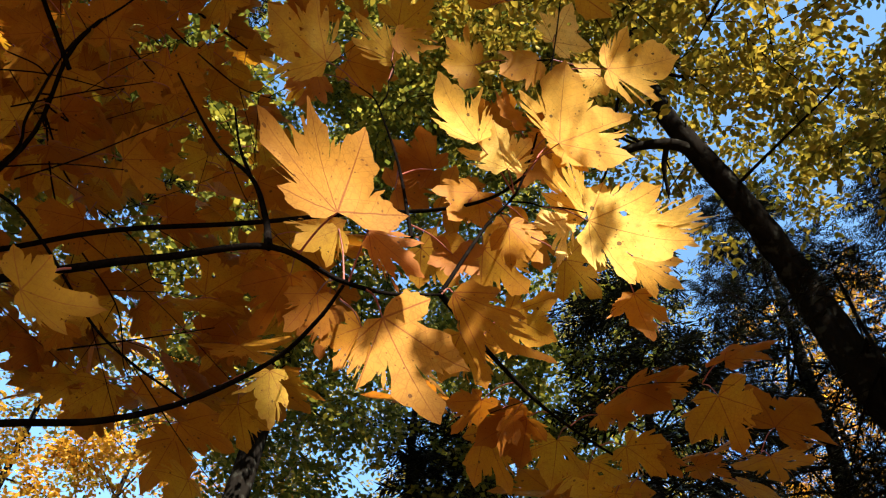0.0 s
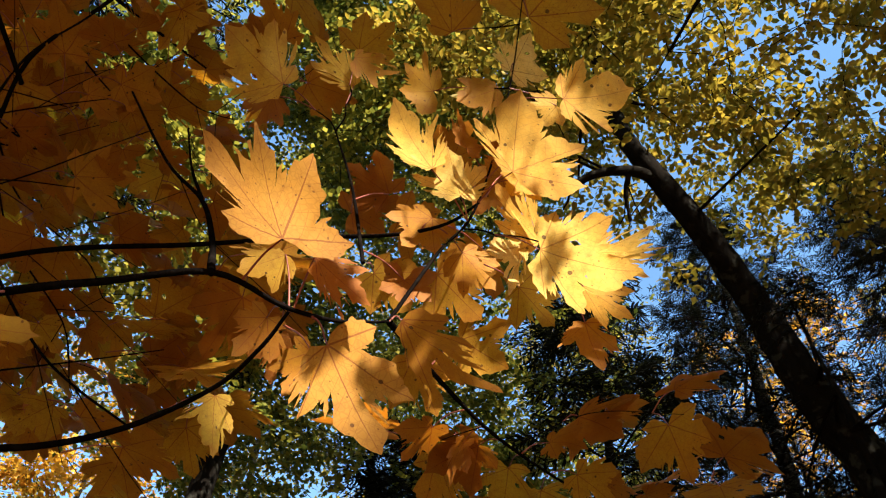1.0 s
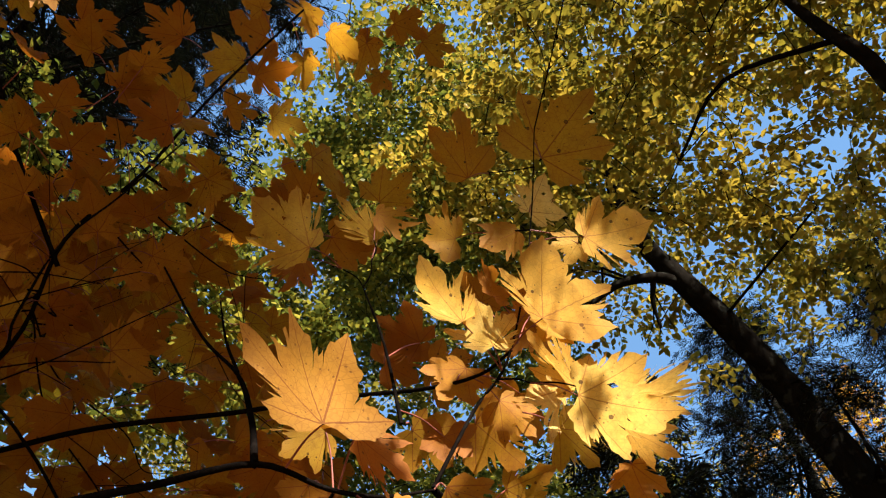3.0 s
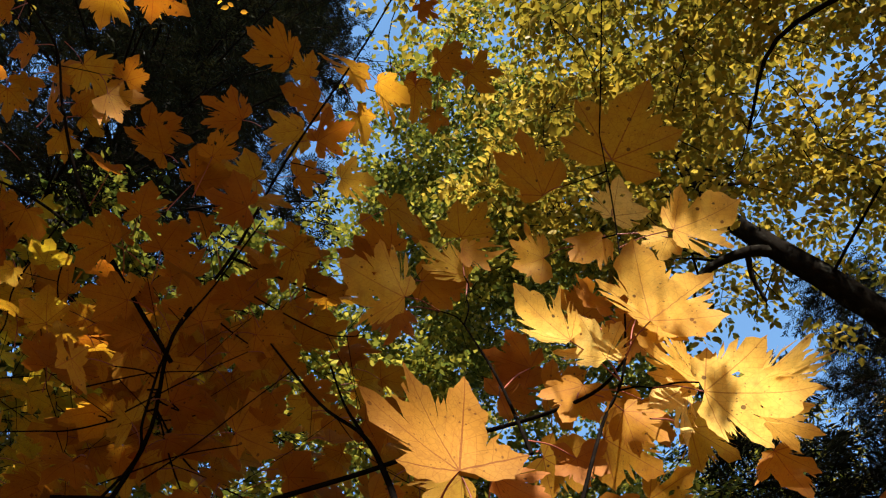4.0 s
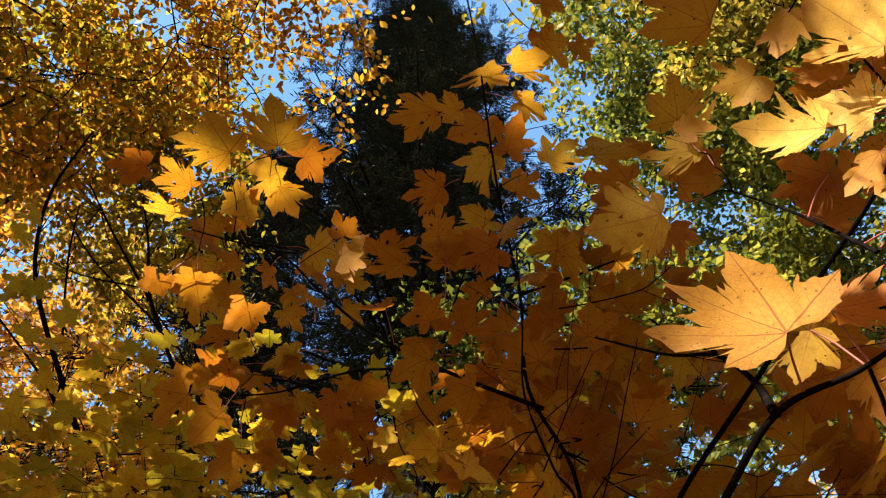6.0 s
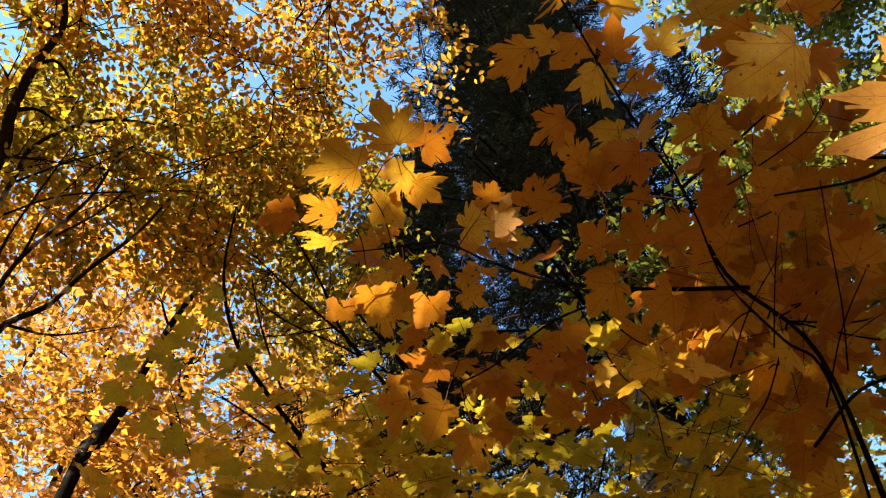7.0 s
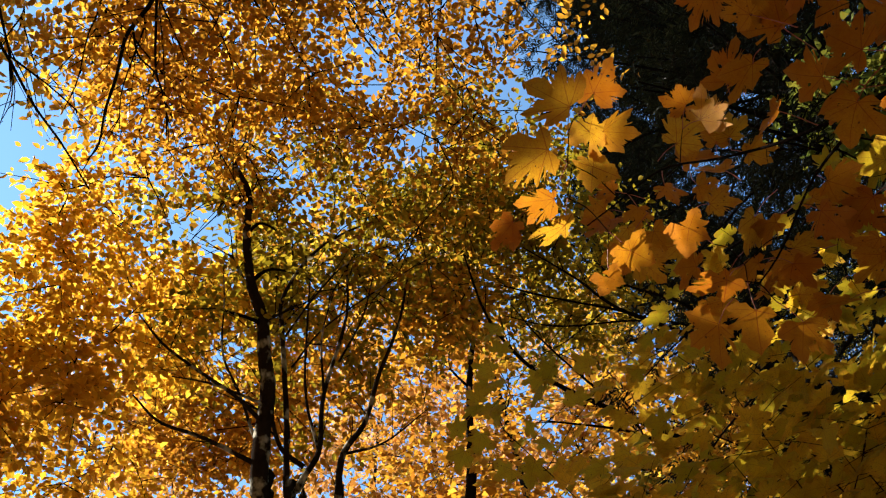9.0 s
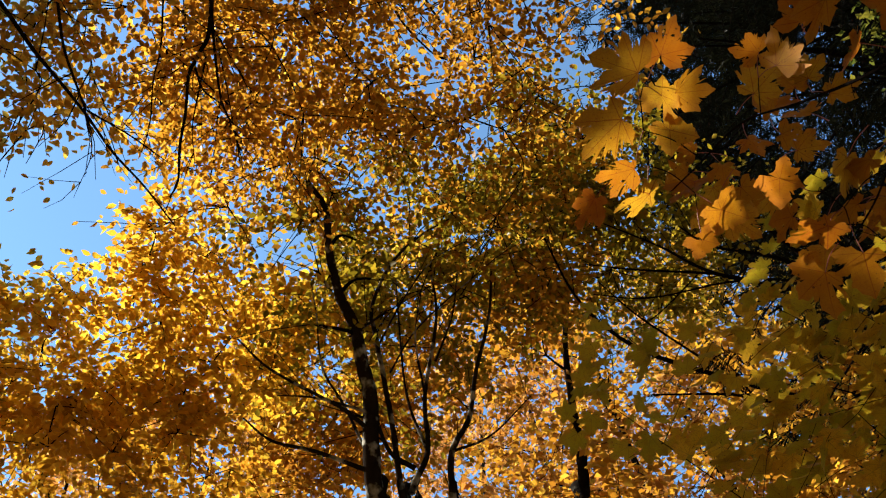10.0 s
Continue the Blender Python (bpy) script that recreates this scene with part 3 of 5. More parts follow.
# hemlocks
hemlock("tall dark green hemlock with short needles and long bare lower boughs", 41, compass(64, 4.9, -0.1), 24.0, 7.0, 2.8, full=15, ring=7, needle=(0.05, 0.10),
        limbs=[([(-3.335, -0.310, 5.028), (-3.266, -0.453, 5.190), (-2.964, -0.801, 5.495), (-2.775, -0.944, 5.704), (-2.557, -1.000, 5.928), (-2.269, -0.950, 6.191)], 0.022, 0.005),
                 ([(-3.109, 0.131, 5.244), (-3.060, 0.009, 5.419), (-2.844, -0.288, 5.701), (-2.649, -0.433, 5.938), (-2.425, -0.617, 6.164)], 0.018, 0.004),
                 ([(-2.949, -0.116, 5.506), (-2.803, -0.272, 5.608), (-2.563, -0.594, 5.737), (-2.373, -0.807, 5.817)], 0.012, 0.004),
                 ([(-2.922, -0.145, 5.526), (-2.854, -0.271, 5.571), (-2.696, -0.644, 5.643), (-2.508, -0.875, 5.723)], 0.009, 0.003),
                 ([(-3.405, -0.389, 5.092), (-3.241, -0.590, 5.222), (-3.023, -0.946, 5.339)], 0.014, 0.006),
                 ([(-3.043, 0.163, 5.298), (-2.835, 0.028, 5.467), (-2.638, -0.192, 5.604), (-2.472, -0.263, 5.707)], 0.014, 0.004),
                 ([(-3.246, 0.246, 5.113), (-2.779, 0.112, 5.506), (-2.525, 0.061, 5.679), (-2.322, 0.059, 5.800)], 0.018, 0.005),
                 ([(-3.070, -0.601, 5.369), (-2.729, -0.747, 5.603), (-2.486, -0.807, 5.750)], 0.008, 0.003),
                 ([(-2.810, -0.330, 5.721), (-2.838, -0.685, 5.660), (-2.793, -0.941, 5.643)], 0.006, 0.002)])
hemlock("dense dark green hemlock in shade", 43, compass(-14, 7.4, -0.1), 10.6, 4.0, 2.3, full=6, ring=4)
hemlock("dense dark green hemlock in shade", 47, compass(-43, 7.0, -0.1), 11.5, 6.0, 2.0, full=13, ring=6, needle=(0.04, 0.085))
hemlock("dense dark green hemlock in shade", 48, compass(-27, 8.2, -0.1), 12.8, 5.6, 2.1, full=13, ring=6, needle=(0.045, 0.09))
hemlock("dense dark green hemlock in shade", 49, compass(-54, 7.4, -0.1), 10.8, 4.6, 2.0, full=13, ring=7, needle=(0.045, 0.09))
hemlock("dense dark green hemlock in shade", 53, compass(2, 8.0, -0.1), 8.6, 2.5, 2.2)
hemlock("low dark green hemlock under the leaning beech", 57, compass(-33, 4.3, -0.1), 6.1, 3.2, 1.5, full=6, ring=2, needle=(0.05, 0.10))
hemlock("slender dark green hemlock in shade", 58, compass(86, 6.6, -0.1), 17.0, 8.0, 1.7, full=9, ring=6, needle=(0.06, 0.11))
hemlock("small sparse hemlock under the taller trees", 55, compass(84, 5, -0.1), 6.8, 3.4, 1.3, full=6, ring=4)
# the golden beech overhead
broadleaf("beech_tree", "golden-leaved beech whose long boughs hang overhead", "tree", 59,
          [compass(-120, 3.0, -0.1), compass(-118, 2.8, 3.5), compass(-115, 2.2, 5.5), compass(-120, 1.2, 6.6), (0.2, -0.5, 7.0)], 0.075,
          [((0.496, -1.980, 5.760), (0.62, 0.62, 0.38), 17),
           ((0.070, -1.838, 6.066), (0.81, 0.81, 0.49), 24),
           ((-0.397, -1.413, 6.405), (0.94, 0.94, 0.56), 29),
           ((-0.580, -1.488, 6.257), (0.56, 0.56, 0.38), 11),
           ((-0.200, -1.409, 6.316), (0.5, 0.5, 0.38), 9),
           ((-0.925, -0.940, 6.545), (0.94, 0.94, 0.56), 27),
           ((-1.490, -0.426, 6.680), (0.75, 0.75, 0.45), 17),
           ((-2.085, -0.536, 6.670), (0.5, 0.5, 0.38), 8),
           ((-0.874, -1.361, 6.564), (0.62, 0.62, 0.38), 7),
           ((-0.394, -2.183, 6.112), (0.62, 0.62, 0.31), 9),
           ((-0.961, -1.818, 6.400), (0.62, 0.62, 0.31), 6),
           ((-1.445, -1.280, 6.661), (0.75, 0.75, 0.38), 11),
           ((-2.061, -1.299, 6.418), (0.75, 0.75, 0.45), 11)], M_GOLD, reach=0.5, twigs=9, per_twig=11, size=0.052, holes=-1.0,
          limbs=[([(0.298, -0.937, 5.814), (-0.030, -1.310, 5.724), (-0.088, -1.433, 5.683), (-0.122, -1.541, 5.642), (-0.234, -1.681, 5.581), (-0.323, -1.807, 5.519), (-0.426, -1.919, 5.456), (-0.451, -1.996, 5.413)], 0.012, 0.004),
                 ([(0.001, -1.270, 5.737), (-0.133, -1.388, 5.696), (-0.318, -1.531, 5.634), (-0.453, -1.581, 5.601), (-0.584, -1.671, 5.546)], 0.008, 0.003),
                 ([(-0.123, -1.505, 5.656), (-0.222, -1.552, 5.633), (-0.342, -1.544, 5.627), (-0.500, -1.608, 5.584), (-0.612, -1.680, 5.538)], 0.006, 0.002),
                 ([(-0.124, -1.433, 5.681), (-0.221, -1.588, 5.619), (-0.311, -1.715, 5.561), (-0.429, -1.814, 5.505)], 0.005, 0.002),
                 ([(0.875, -1.741, 5.362), (0.635, -1.816, 5.421), (0.417, -1.900, 5.457), (0.240, -1.953, 5.492), (0.088, -2.002, 5.521), (-0.127, -2.070, 5.532), (-0.343, -2.108, 5.545), (-0.588, -2.160, 5.535)], 0.011, 0.004),
                 ([(0.681, -1.464, 5.568), (0.523, -1.633, 5.525), (0.347, -1.792, 5.475), (0.195, -1.882, 5.442), (0.091, -1.936, 5.418)], 0.008, 0.005),
                 ([(0.092, -1.980, 5.508), (-0.126, -1.939, 5.526), (-0.348, -1.912, 5.523)], 0.005, 0.002),
                 ([(0.283, -1.272, 5.728), (0.056, -1.536, 5.647), (-0.025, -1.668, 5.595), (-0.153, -1.824, 5.523), (-0.214, -1.938, 5.466)], 0.005, 0.002),
                 ([(0.087, -1.992, 5.502), (-0.055, -2.098, 5.446), (-0.137, -2.284, 5.337)], 0.004, 0.001),
                 ([(-0.518, -0.603, 6.657), (-0.719, -0.747, 6.612), (-1.013, -0.748, 6.559), (-1.148, -0.691, 6.536)], 0.01, 0.003),
                 ([(-0.663, -0.558, 6.745), (-1.007, -0.600, 6.682), (-1.442, -0.491, 6.584), (-1.626, -0.473, 6.528)], 0.008, 0.002)])
# the crooked stem with the green-gold top
birch = [(-2.403, -2.436, 4.841), (-2.289, -2.362, 5.023), (-2.155, -2.274, 5.212), (-1.990, -2.132, 5.432), (-1.858, -2.077, 5.569), (-1.727, -2.009, 5.703), (-1.553, -1.974, 5.829), (-1.354, -1.872, 5.981), (-1.198, -1.756, 6.111), (-1.029, -1.739, 6.197)]
broadleaf("birch_tree", "crooked lichen-spotted stem with a green-gold crown", "tree", 61,
          [below(birch[0]), *birch], 0.058,
          [((-1.591, -1.817, 6.562), (0.75, 0.75, 0.68), 24),
           ((-2.038, -1.564, 6.704), (0.9, 0.9, 0.75), 26),
           ((-2.487, -1.304, 6.914), (0.75, 0.75, 0.75), 10),
           ((-1.711, -1.519, 6.947), (0.75, 0.75, 0.45), 6),
           ((-1.703, -2.354, 6.175), (0.75, 0.75, 0.75), 8),
           ((-2.368, -1.974, 6.529), (0.9, 0.9, 0.75), 8),
           ((-2.246, -1.029, 7.074), (0.6, 0.6, 0.6), 17),
           ((-2.853, -0.918, 7.145), (0.6, 0.6, 0.6), 17),
           ((-3.491, -0.867, 7.015), (0.6, 0.6, 0.6), 13),
           ((-1.776, -0.995, 7.039), (0.52, 0.52, 0.38), 7),
           ((-2.950, -0.509, 7.375), (0.52, 0.52, 0.52), 18),
           ((-3.455, -0.328, 7.216), (0.52, 0.52, 0.52), 18),
           ((-2.282, -0.476, 7.353), (0.45, 0.45, 0.38), 12)], M_OLIVE, size=0.058, twigs=8, reach=0.42, bark=M_LICHEN,
          limbs=[([below((-2.801, -2.219, 4.965)), (-2.801, -2.219, 4.965), (-2.692, -2.149, 5.168), (-2.580, -2.043, 5.378), (-2.565, -1.884, 5.534), (-2.465, -1.724, 5.731), (-2.336, -1.484, 5.955), (-2.174, -1.299, 6.154)], 0.028, 0.006),
                 ([below((-2.663, -2.375, 4.975)), (-2.663, -2.375, 4.975), (-2.524, -2.305, 5.210), (-2.497, -2.156, 5.400), (-2.332, -2.018, 5.652), (-2.123, -1.722, 5.968), (-1.922, -1.588, 6.179)], 0.026, 0.006),
                 ([below((-2.593, -2.396, 4.942)), (-2.593, -2.396, 4.942), (-2.466, -2.331, 5.132), (-2.199, -2.168, 5.451), (-1.887, -1.995, 5.746), (-1.770, -1.923, 5.874), (-1.698, -1.710, 6.032), (-1.716, -1.494, 6.141), (-1.786, -1.278, 6.218)], 0.022, 0.005),
                 ([(-2.439, -2.205, 5.250), (-2.290, -2.261, 5.313), (-2.128, -2.221, 5.434)], 0.016, 0.01),
                 ([(-2.201, -2.323, 5.130), (-1.913, -2.447, 5.151), (-1.684, -2.549, 5.132), (-1.488, -2.557, 5.151)], 0.014, 0.004),
                 ([(-2.069, -2.214, 5.278), (-1.864, -2.240, 5.310), (-1.463, -2.356, 5.358), (-1.216, -2.356, 5.388)], 0.013, 0.004),
                 ([(-2.023, -2.159, 5.335), (-1.768, -2.324, 5.370), (-1.601, -2.459, 5.361)], 0.009, 0.003),
                 ([(-2.151, -2.309, 5.237), (-1.926, -2.265, 5.390), (-1.707, -2.234, 5.513), (-1.510, -2.096, 5.669), (-1.367, -2.007, 5.764)], 0.009, 0.003),
                 ([(-1.731, -2.012, 5.680), (-1.760, -1.943, 5.700), (-1.789, -1.815, 5.745)], 0.012, 0.005),
                 ([(-1.491, -1.996, 5.842), (-1.400, -1.986, 5.878), (-1.362, -1.995, 5.887)], 0.01, 0.006),
                 ([(-1.204, -1.760, 6.089), (-1.151, -1.826, 6.078), (-1.142, -1.905, 6.048)], 0.009, 0.004),
                 ([(-1.035, -1.745, 6.193), (-1.003, -1.670, 6.228), (-1.150, -1.651, 6.199)], 0.008, 0.003),
                 ([(-2.487, -2.147, 5.384), (-2.223, -2.065, 5.591), (-1.912, -1.841, 5.855), (-1.732, -1.696, 5.991)], 0.01, 0.003),
                 ([(-2.265, -1.869, 5.785), (-2.169, -1.638, 5.930), (-1.999, -1.430, 6.083)], 0.008, 0.003),
                 ([(-2.295, -1.987, 5.589), (-2.062, -1.845, 5.782), (-1.920, -1.665, 5.923)], 0.008, 0.003),
                 ([(-2.580, -2.043, 5.378), (-2.677, -1.818, 5.423), (-2.695, -1.515, 5.538)], 0.009, 0.003),
                 ([(-2.121, -2.106, 5.751), (-2.074, -1.829, 5.902), (-2.110, -1.347, 6.056), (-2.131, -1.134, 6.104)], 0.007, 0.002),
                 ([(-1.942, -2.051, 5.745), (-1.863, -1.727, 5.924), (-1.849, -1.437, 6.033), (-2.001, -1.031, 6.076)], 0.007, 0.002)])
slim = [(-4.628, -2.370, 6.289), (-4.461, -2.213, 6.523), (-4.264, -2.043, 6.766), (-4.007, -1.875, 7.030), (-3.686, -1.629, 7.330), (-3.372, -1.262, 7.610)]
broadleaf("maple_tree", "golden-leaved tree behind the crooked stem", "tree", 63,
          [below(slim[0]), *slim], 0.06,
          [((-2.071, -3.087, 7.078), (0.77, 0.77, 0.66), 16),
           ((-2.843, -2.739, 7.155), (0.99, 0.99, 0.88), 20),
           ((-3.028, -1.164, 7.125), (0.66, 0.66, 0.5), 16),
           ((-2.520, -2.640, 7.577), (0.88, 0.88, 0.88), 14),
           ((-3.116, -1.600, 7.663), (0.88, 0.88, 0.66), 13),
           ((-2.835, -4.237, 7.128), (0.88, 0.88, 0.77), 30),
           ((-3.272, -3.685, 7.407), (0.88, 0.88, 0.77), 26),
           ((-2.109, -4.839, 6.821), (0.88, 0.88, 0.77), 18)], M_GOLD, size=0.08, twigs=8, far=True)
broadleaf("beech_tree", "sunlit yellow-leaved beech beside the crooked stem", "tree", 67,
          [compass(160, 5.2, -0.1), compass(160, 5.2, 3.5), compass(163, 5.2, 6.4)], 0.10,
          [((-0.592, -3.340, 5.968), (0.8, 0.8, 0.67), 26),
           ((-1.161, -2.946, 6.129), (0.75, 0.75, 0.64), 24),
           ((-0.983, -3.683, 5.466), (0.92, 0.92, 0.69), 21),
           ((-1.617, -3.301, 5.588), (0.8, 0.8, 0.69), 19),
           ((-0.150, -3.680, 5.597), (0.8, 0.8, 0.69), 15),
           ((-2.013, -3.032, 6.396), (0.63, 0.63, 0.8), 11)], M_YELLOW, size=0.062, twigs=10, per_twig=13, reach=0.42)
# the golden wood behind
for k, (az, d, top, mat, words) in enumerate((
        (117, 7.8, 12.0, M_RUST, "rust-orange maple deeper in the wood"), (103, 8.3, 13.2, M_GOLD, "golden-leaved tree deeper in the wood"),
        (135, 8.8, 8.8, M_GOLD, "golden-leaved tree deeper in the wood"), (88, 8.4, 12.9, M_MIXED, "tall tree with turning leaves in the wood"),
        (151, 9.5, 13.0, M_RUST, "rust-orange maple deeper in the wood"), (170, 10.1, 8.6, M_GOLD, "golden-leaved tree deeper in the wood"),
        (73, 9.9, 13.9, M_MIXED, "tall tree with turning leaves in the wood"), (52, 10.1, 10.0, M_YELLOW, "yellow-leaved tree deeper in the wood"),
        (27, 11.0, 11.0, M_GOLD, "golden-leaved tree deeper in the wood"), (-29, 11.5, 13.0, M_GOLD, "golden-leaved tree deeper in the wood"),
        (-50, 11.0, 14.0, M_MIXED, "tall tree with turning leaves in the wood"), (-10, 12.5, 17.0, M_MIXED, "tall tree with turning leaves in the wood"),
        # bearing -172: made this tall to shade the yellow beech's lower crown
        (-172, 10.7, 11.0, M_YELLOW, "yellow-leaved tree deeper in the wood"), (-128, 8.0, 18.0, M_MIXED, "tall tree with turning leaves in the wood"),
        (95, 11.1, 20.1, M_GOLD, "tall golden-leaved tree in the wood"), (126, 12.0, 18.6, M_RUST, "tall rust-orange maple in the wood"), (15, 12.0, 20.0, M_MIXED, "tall tree with turning leaves in the wood"),
        # bearings -70 to -112: trees out of view, added to block sky light
        (-80, 9.0, 14.0, M_MIXED, "tall tree with turning leaves in the wood"), (-98, 6.5, 11.0, M_MIXED, "tall tree with turning leaves in the wood"), (-70, 7.5, 11.0, M_MIXED, "tall tree with turning leaves in the wood"), (-112, 9.0, 15.0, M_MIXED, "tall tree with turning leaves in the wood"),
        (110, 6.7, 11.5, M_GOLD, "slender golden-leaved tree in the wood"), (34, 13.0, 18.0, M_MIXED, "tall tree with turning leaves in the wood"))):
    lean = random.uniform(-4, 4)
    broadleaf("maple_tree", words, "tree", 101 + k, [compass(az, d, -0.1), compass(az, d, top * 0.4), compass(az + lean * 0.4, d, top * 0.7), compass(az + lean, d, top)], 0.075,
              [(compass(az, d, top * 0.72), (2.5, 2.5, top * 0.3), 120)], mat, twigs=9, per_twig=12, reach=0.65, size=0.095, far=True)


# the wood goes on all round
def far_woods():
    rng = np.random.default_rng(5)
    n = 26000
    a, d = rng.uniform(0, 2 * math.pi, n), rng.uniform(19, 27, n)
    high = 9.5 + 2.0 * np.sin(a * 7) + 1.2 * np.sin(a * 17 + 1) + 0.8 * np.sin(a * 41)
    pos = np.stack([-np.sin(a) * d, np.cos(a) * d, high * rng.uniform(0, 1, n)**0.85 * d / 22], -1)
    way, up = rng.normal(size=(n, 3)), rng.normal(size=(n, 3))
    ob = new("far_woods", blades("far_woods", pos, unit(way), unit(up), rng.uniform(0.45, 1.0, n), FAR_BLADE, M_FAR))
    tagged(ob, "dense autumn woods of brown and gold in the distance", "woods", kind="stuff")


far_woods()

# unseen low dense trees, added on the sunny side to shade the maple
for k, (az, d, mid, high, mat, words) in enumerate(((-160, 5.3, 5.7, 2.1, M_GOLD, "unseen golden-leaved tree added for shade, with a low dense crown"), (-134, 4.8, 5.6, 2.4, M_MIXED, "unseen young tree added for shade, with a low dense turning crown"),
                                                    (-147, 6.6, 7.4, 2.6, M_GOLD, "unseen golden-leaved tree added for shade, with a low dense crown"), (-118, 5.6, 6.6, 2.8, M_MIXED, "unseen young tree added for shade, with a low dense turning crown"), (-100, 5.2, 7.2, 3.0, M_MIXED, "unseen young tree added for shade, with a low dense turning crown"))):
    broadleaf("maple_tree", words, "tree", 161 + k, [compass(az, d, -0.1), compass(az, d, mid * 0.5), compass(az + 2, d, mid), compass(az + 3, d, mid + high * 0.8)], 0.12,
              [(compass(az, d, mid), (1.9, 1.9, high), 260)], mat, twigs=7, per_twig=9, reach=0.7, size=0.16, far=True)


# ---- the near maple ----
def lobe_side(angle, length, sign, breadth, rng, fine):
    """One flank of a lobe from its shoulder to its tip: a shoulder tooth, smaller teeth, the point."""
    a = radians(angle)
    axis, across = np.array((math.sin(a), math.cos(a))), sign * np.array((math.cos(a), -math.sin(a)))
    f = 0.62 + rng.uniform(-0.05, 0.06)
    row = [(f - 0.12, breadth * 1.00), (f + 0.02, breadth * 1.12), (f + 0.06, breadth * 0.88), (f + 0.18, breadth * 0.66), (f + 0.205, breadth * 0.48), (0.94, breadth * 0.16)]
    if not fine:
        row = [row[1], row[2], row[4]]
    return [length * ((u + rng.normal() * 0.012) * axis + (w + rng.normal() * 0.012) * across) for u, w in row]


def maple_blade(seed, bend, lobes=None, bay=0.55, grid=0.085):
    """A toothed blade, foot at the origin, tip at y = 1. lobes: (degrees from the midrib, length), from one side round to
    the other; bay: how far out the bays between the lobes end; bend: curl, fold and wave."""
    rng = np.random.default_rng(seed)
    curl, fold, wave = bend
    if lobes is None:
        lobes = [(-98, 0.46), (-47, 0.84), (0, 1.0), (47, 0.84), (98, 0.46)]
        lobes = [(q + rng.normal() * 5 * (q != 0), r * (1 + rng.normal() * 0.09 * (q != 0))) for q, r in lobes]
        bay = bay + rng.uniform(-0.03, 0.16)
    fine = grid < 0.15
    rim = [(0.0, 0.0)]
    spread = [lobes[0][0] - 40] + [q for q, r in lobes] + [lobes[-1][0] + 40]
    for i, (q, r) in enumerate(lobes):
        gap = min(spread[i + 1] - spread[i], spread[i + 2] - spread[i + 1])
        breadth = min(0.33, max(0.13, 0.0072 * gap)) * (1.0 if fine else 1.08)
        if i == 0:
            e = radians(q - 38)
            rim.append(np.array((math.sin(e), math.cos(e))) * r * 0.42)
        rim += lobe_side(q, r, -1, breadth, rng, fine)
        e = radians(q)
        rim.append(np.array((math.sin(e), math.cos(e))) * r)
        rim += lobe_side(q, r, 1, breadth, rng, fine)[::-1]
        if i + 1 < len(lobes):
            q2, r2 = lobes[i + 1]
            share = min(1.0, (q2 - q) / 40)
            e = radians((q * r2 + q2 * r) / (r + r2))
            rim.append(np.array((math.sin(e), math.cos(e))) * min(r, r2) * (bay * share + 0.8 * (1 - share)) * 1.05)
        else:
            e = radians(q + 38)
            rim.append(np.array((math.sin(e), math.cos(e))) * r * 0.42)
    rim = np.array([tuple(q) for q in rim])
    # keep the outline in order round the foot, so that flanks do not cross
    turn = np.degrees(np.arctan2(rim[1:, 0], rim[1:, 1]))
    order = np.argsort(np.round(turn / 1.5), kind="stable")
    rim = np.vstack([rim[:1], rim[1:][order]])
    if fine:
        nxt = np.roll(rim, -1, axis=0)
        edge = nxt - rim
        mid = (rim + nxt) / 2 + np.column_stack([edge[:, 1], -edge[:, 0]]) * rng.uniform(-0.16, 0.10, (len(rim), 1))
        rim = np.stack([rim, mid], axis=1).reshape(-1, 2)
    n = len(rim)
    inner = []
    nxt = np.roll(rim, -1, axis=0)
    for j, gy in enumerate(np.arange(-0.6, 1.2, grid * 0.87)):
        for gx in np.arange(-1.2, 1.2, grid) + (grid / 2 if j % 2 else 0):
            cross = ((rim[:, 1] > gy) != (nxt[:, 1] > gy)) & (gx < (nxt[:, 0] - rim[:, 0]) * (gy - rim[:, 1]) / (nxt[:, 1] - rim[:, 1] + 1e-12) + rim[:, 0])
            if cross.sum() % 2 and np.min(np.hypot(rim[:, 0] - gx, rim[:, 1] - gy)) > 0.35 * grid:
                inner.append((gx, gy))
    out = geometry.delaunay_2d_cdt([Vector(q) for q in rim] + [Vector(q) for q in inner], [(i, (i + 1) % n) for i in range(n)], [], 1, 1e-6)
    flat = np.array([tuple(q) for q in out[0]])
    tri = np.array([tuple(f) for f in out[2]])
    if fine and seed % 3 == 0:
        # holes that insects have eaten
        for hx, hy in ((0.22, 0.32), (-0.12, 0.55))[: 1 + seed % 2]:
            tri = tri[np.hypot(*(flat[tri].mean(axis=1) - (hx, hy)).T) > 0.036]
    x, y = flat[:, 0], flat[:, 1]
    r2 = x**2 + (y - 0.2)**2
    z = fold * np.sqrt(x**2 + 0.004) - curl * r2 + wave * np.sin(7 * x + seed) * np.cos(6 * y + 2 * seed) * np.sqrt(r2) - 0.10 * y**2
    # the veins follow the lobes
    phi, rad = np.degrees(np.arctan2(x, y)), np.hypot(x, y)
    known = {5: (-88, -44, 0, 44, 88), 4: (-66, -22, 22, 66)}[len(lobes)]
    if len(lobes) == 4:
        mid = int(np.argmin([abs(q) for q, r in lobes]))
        known = [44 * (k - mid) for k in range(4)]
    at = [lobes[0][0] - 60] + [q for q, r in lobes] + [lobes[-1][0] + 60]
    to = radians(1) * np.interp(phi, at, [known[0] - 60, *known, known[-1] + 60])
    return np.column_stack([flat, z]), tri, np.column_stack([rad * np.sin(to), rad * np.cos(to)])


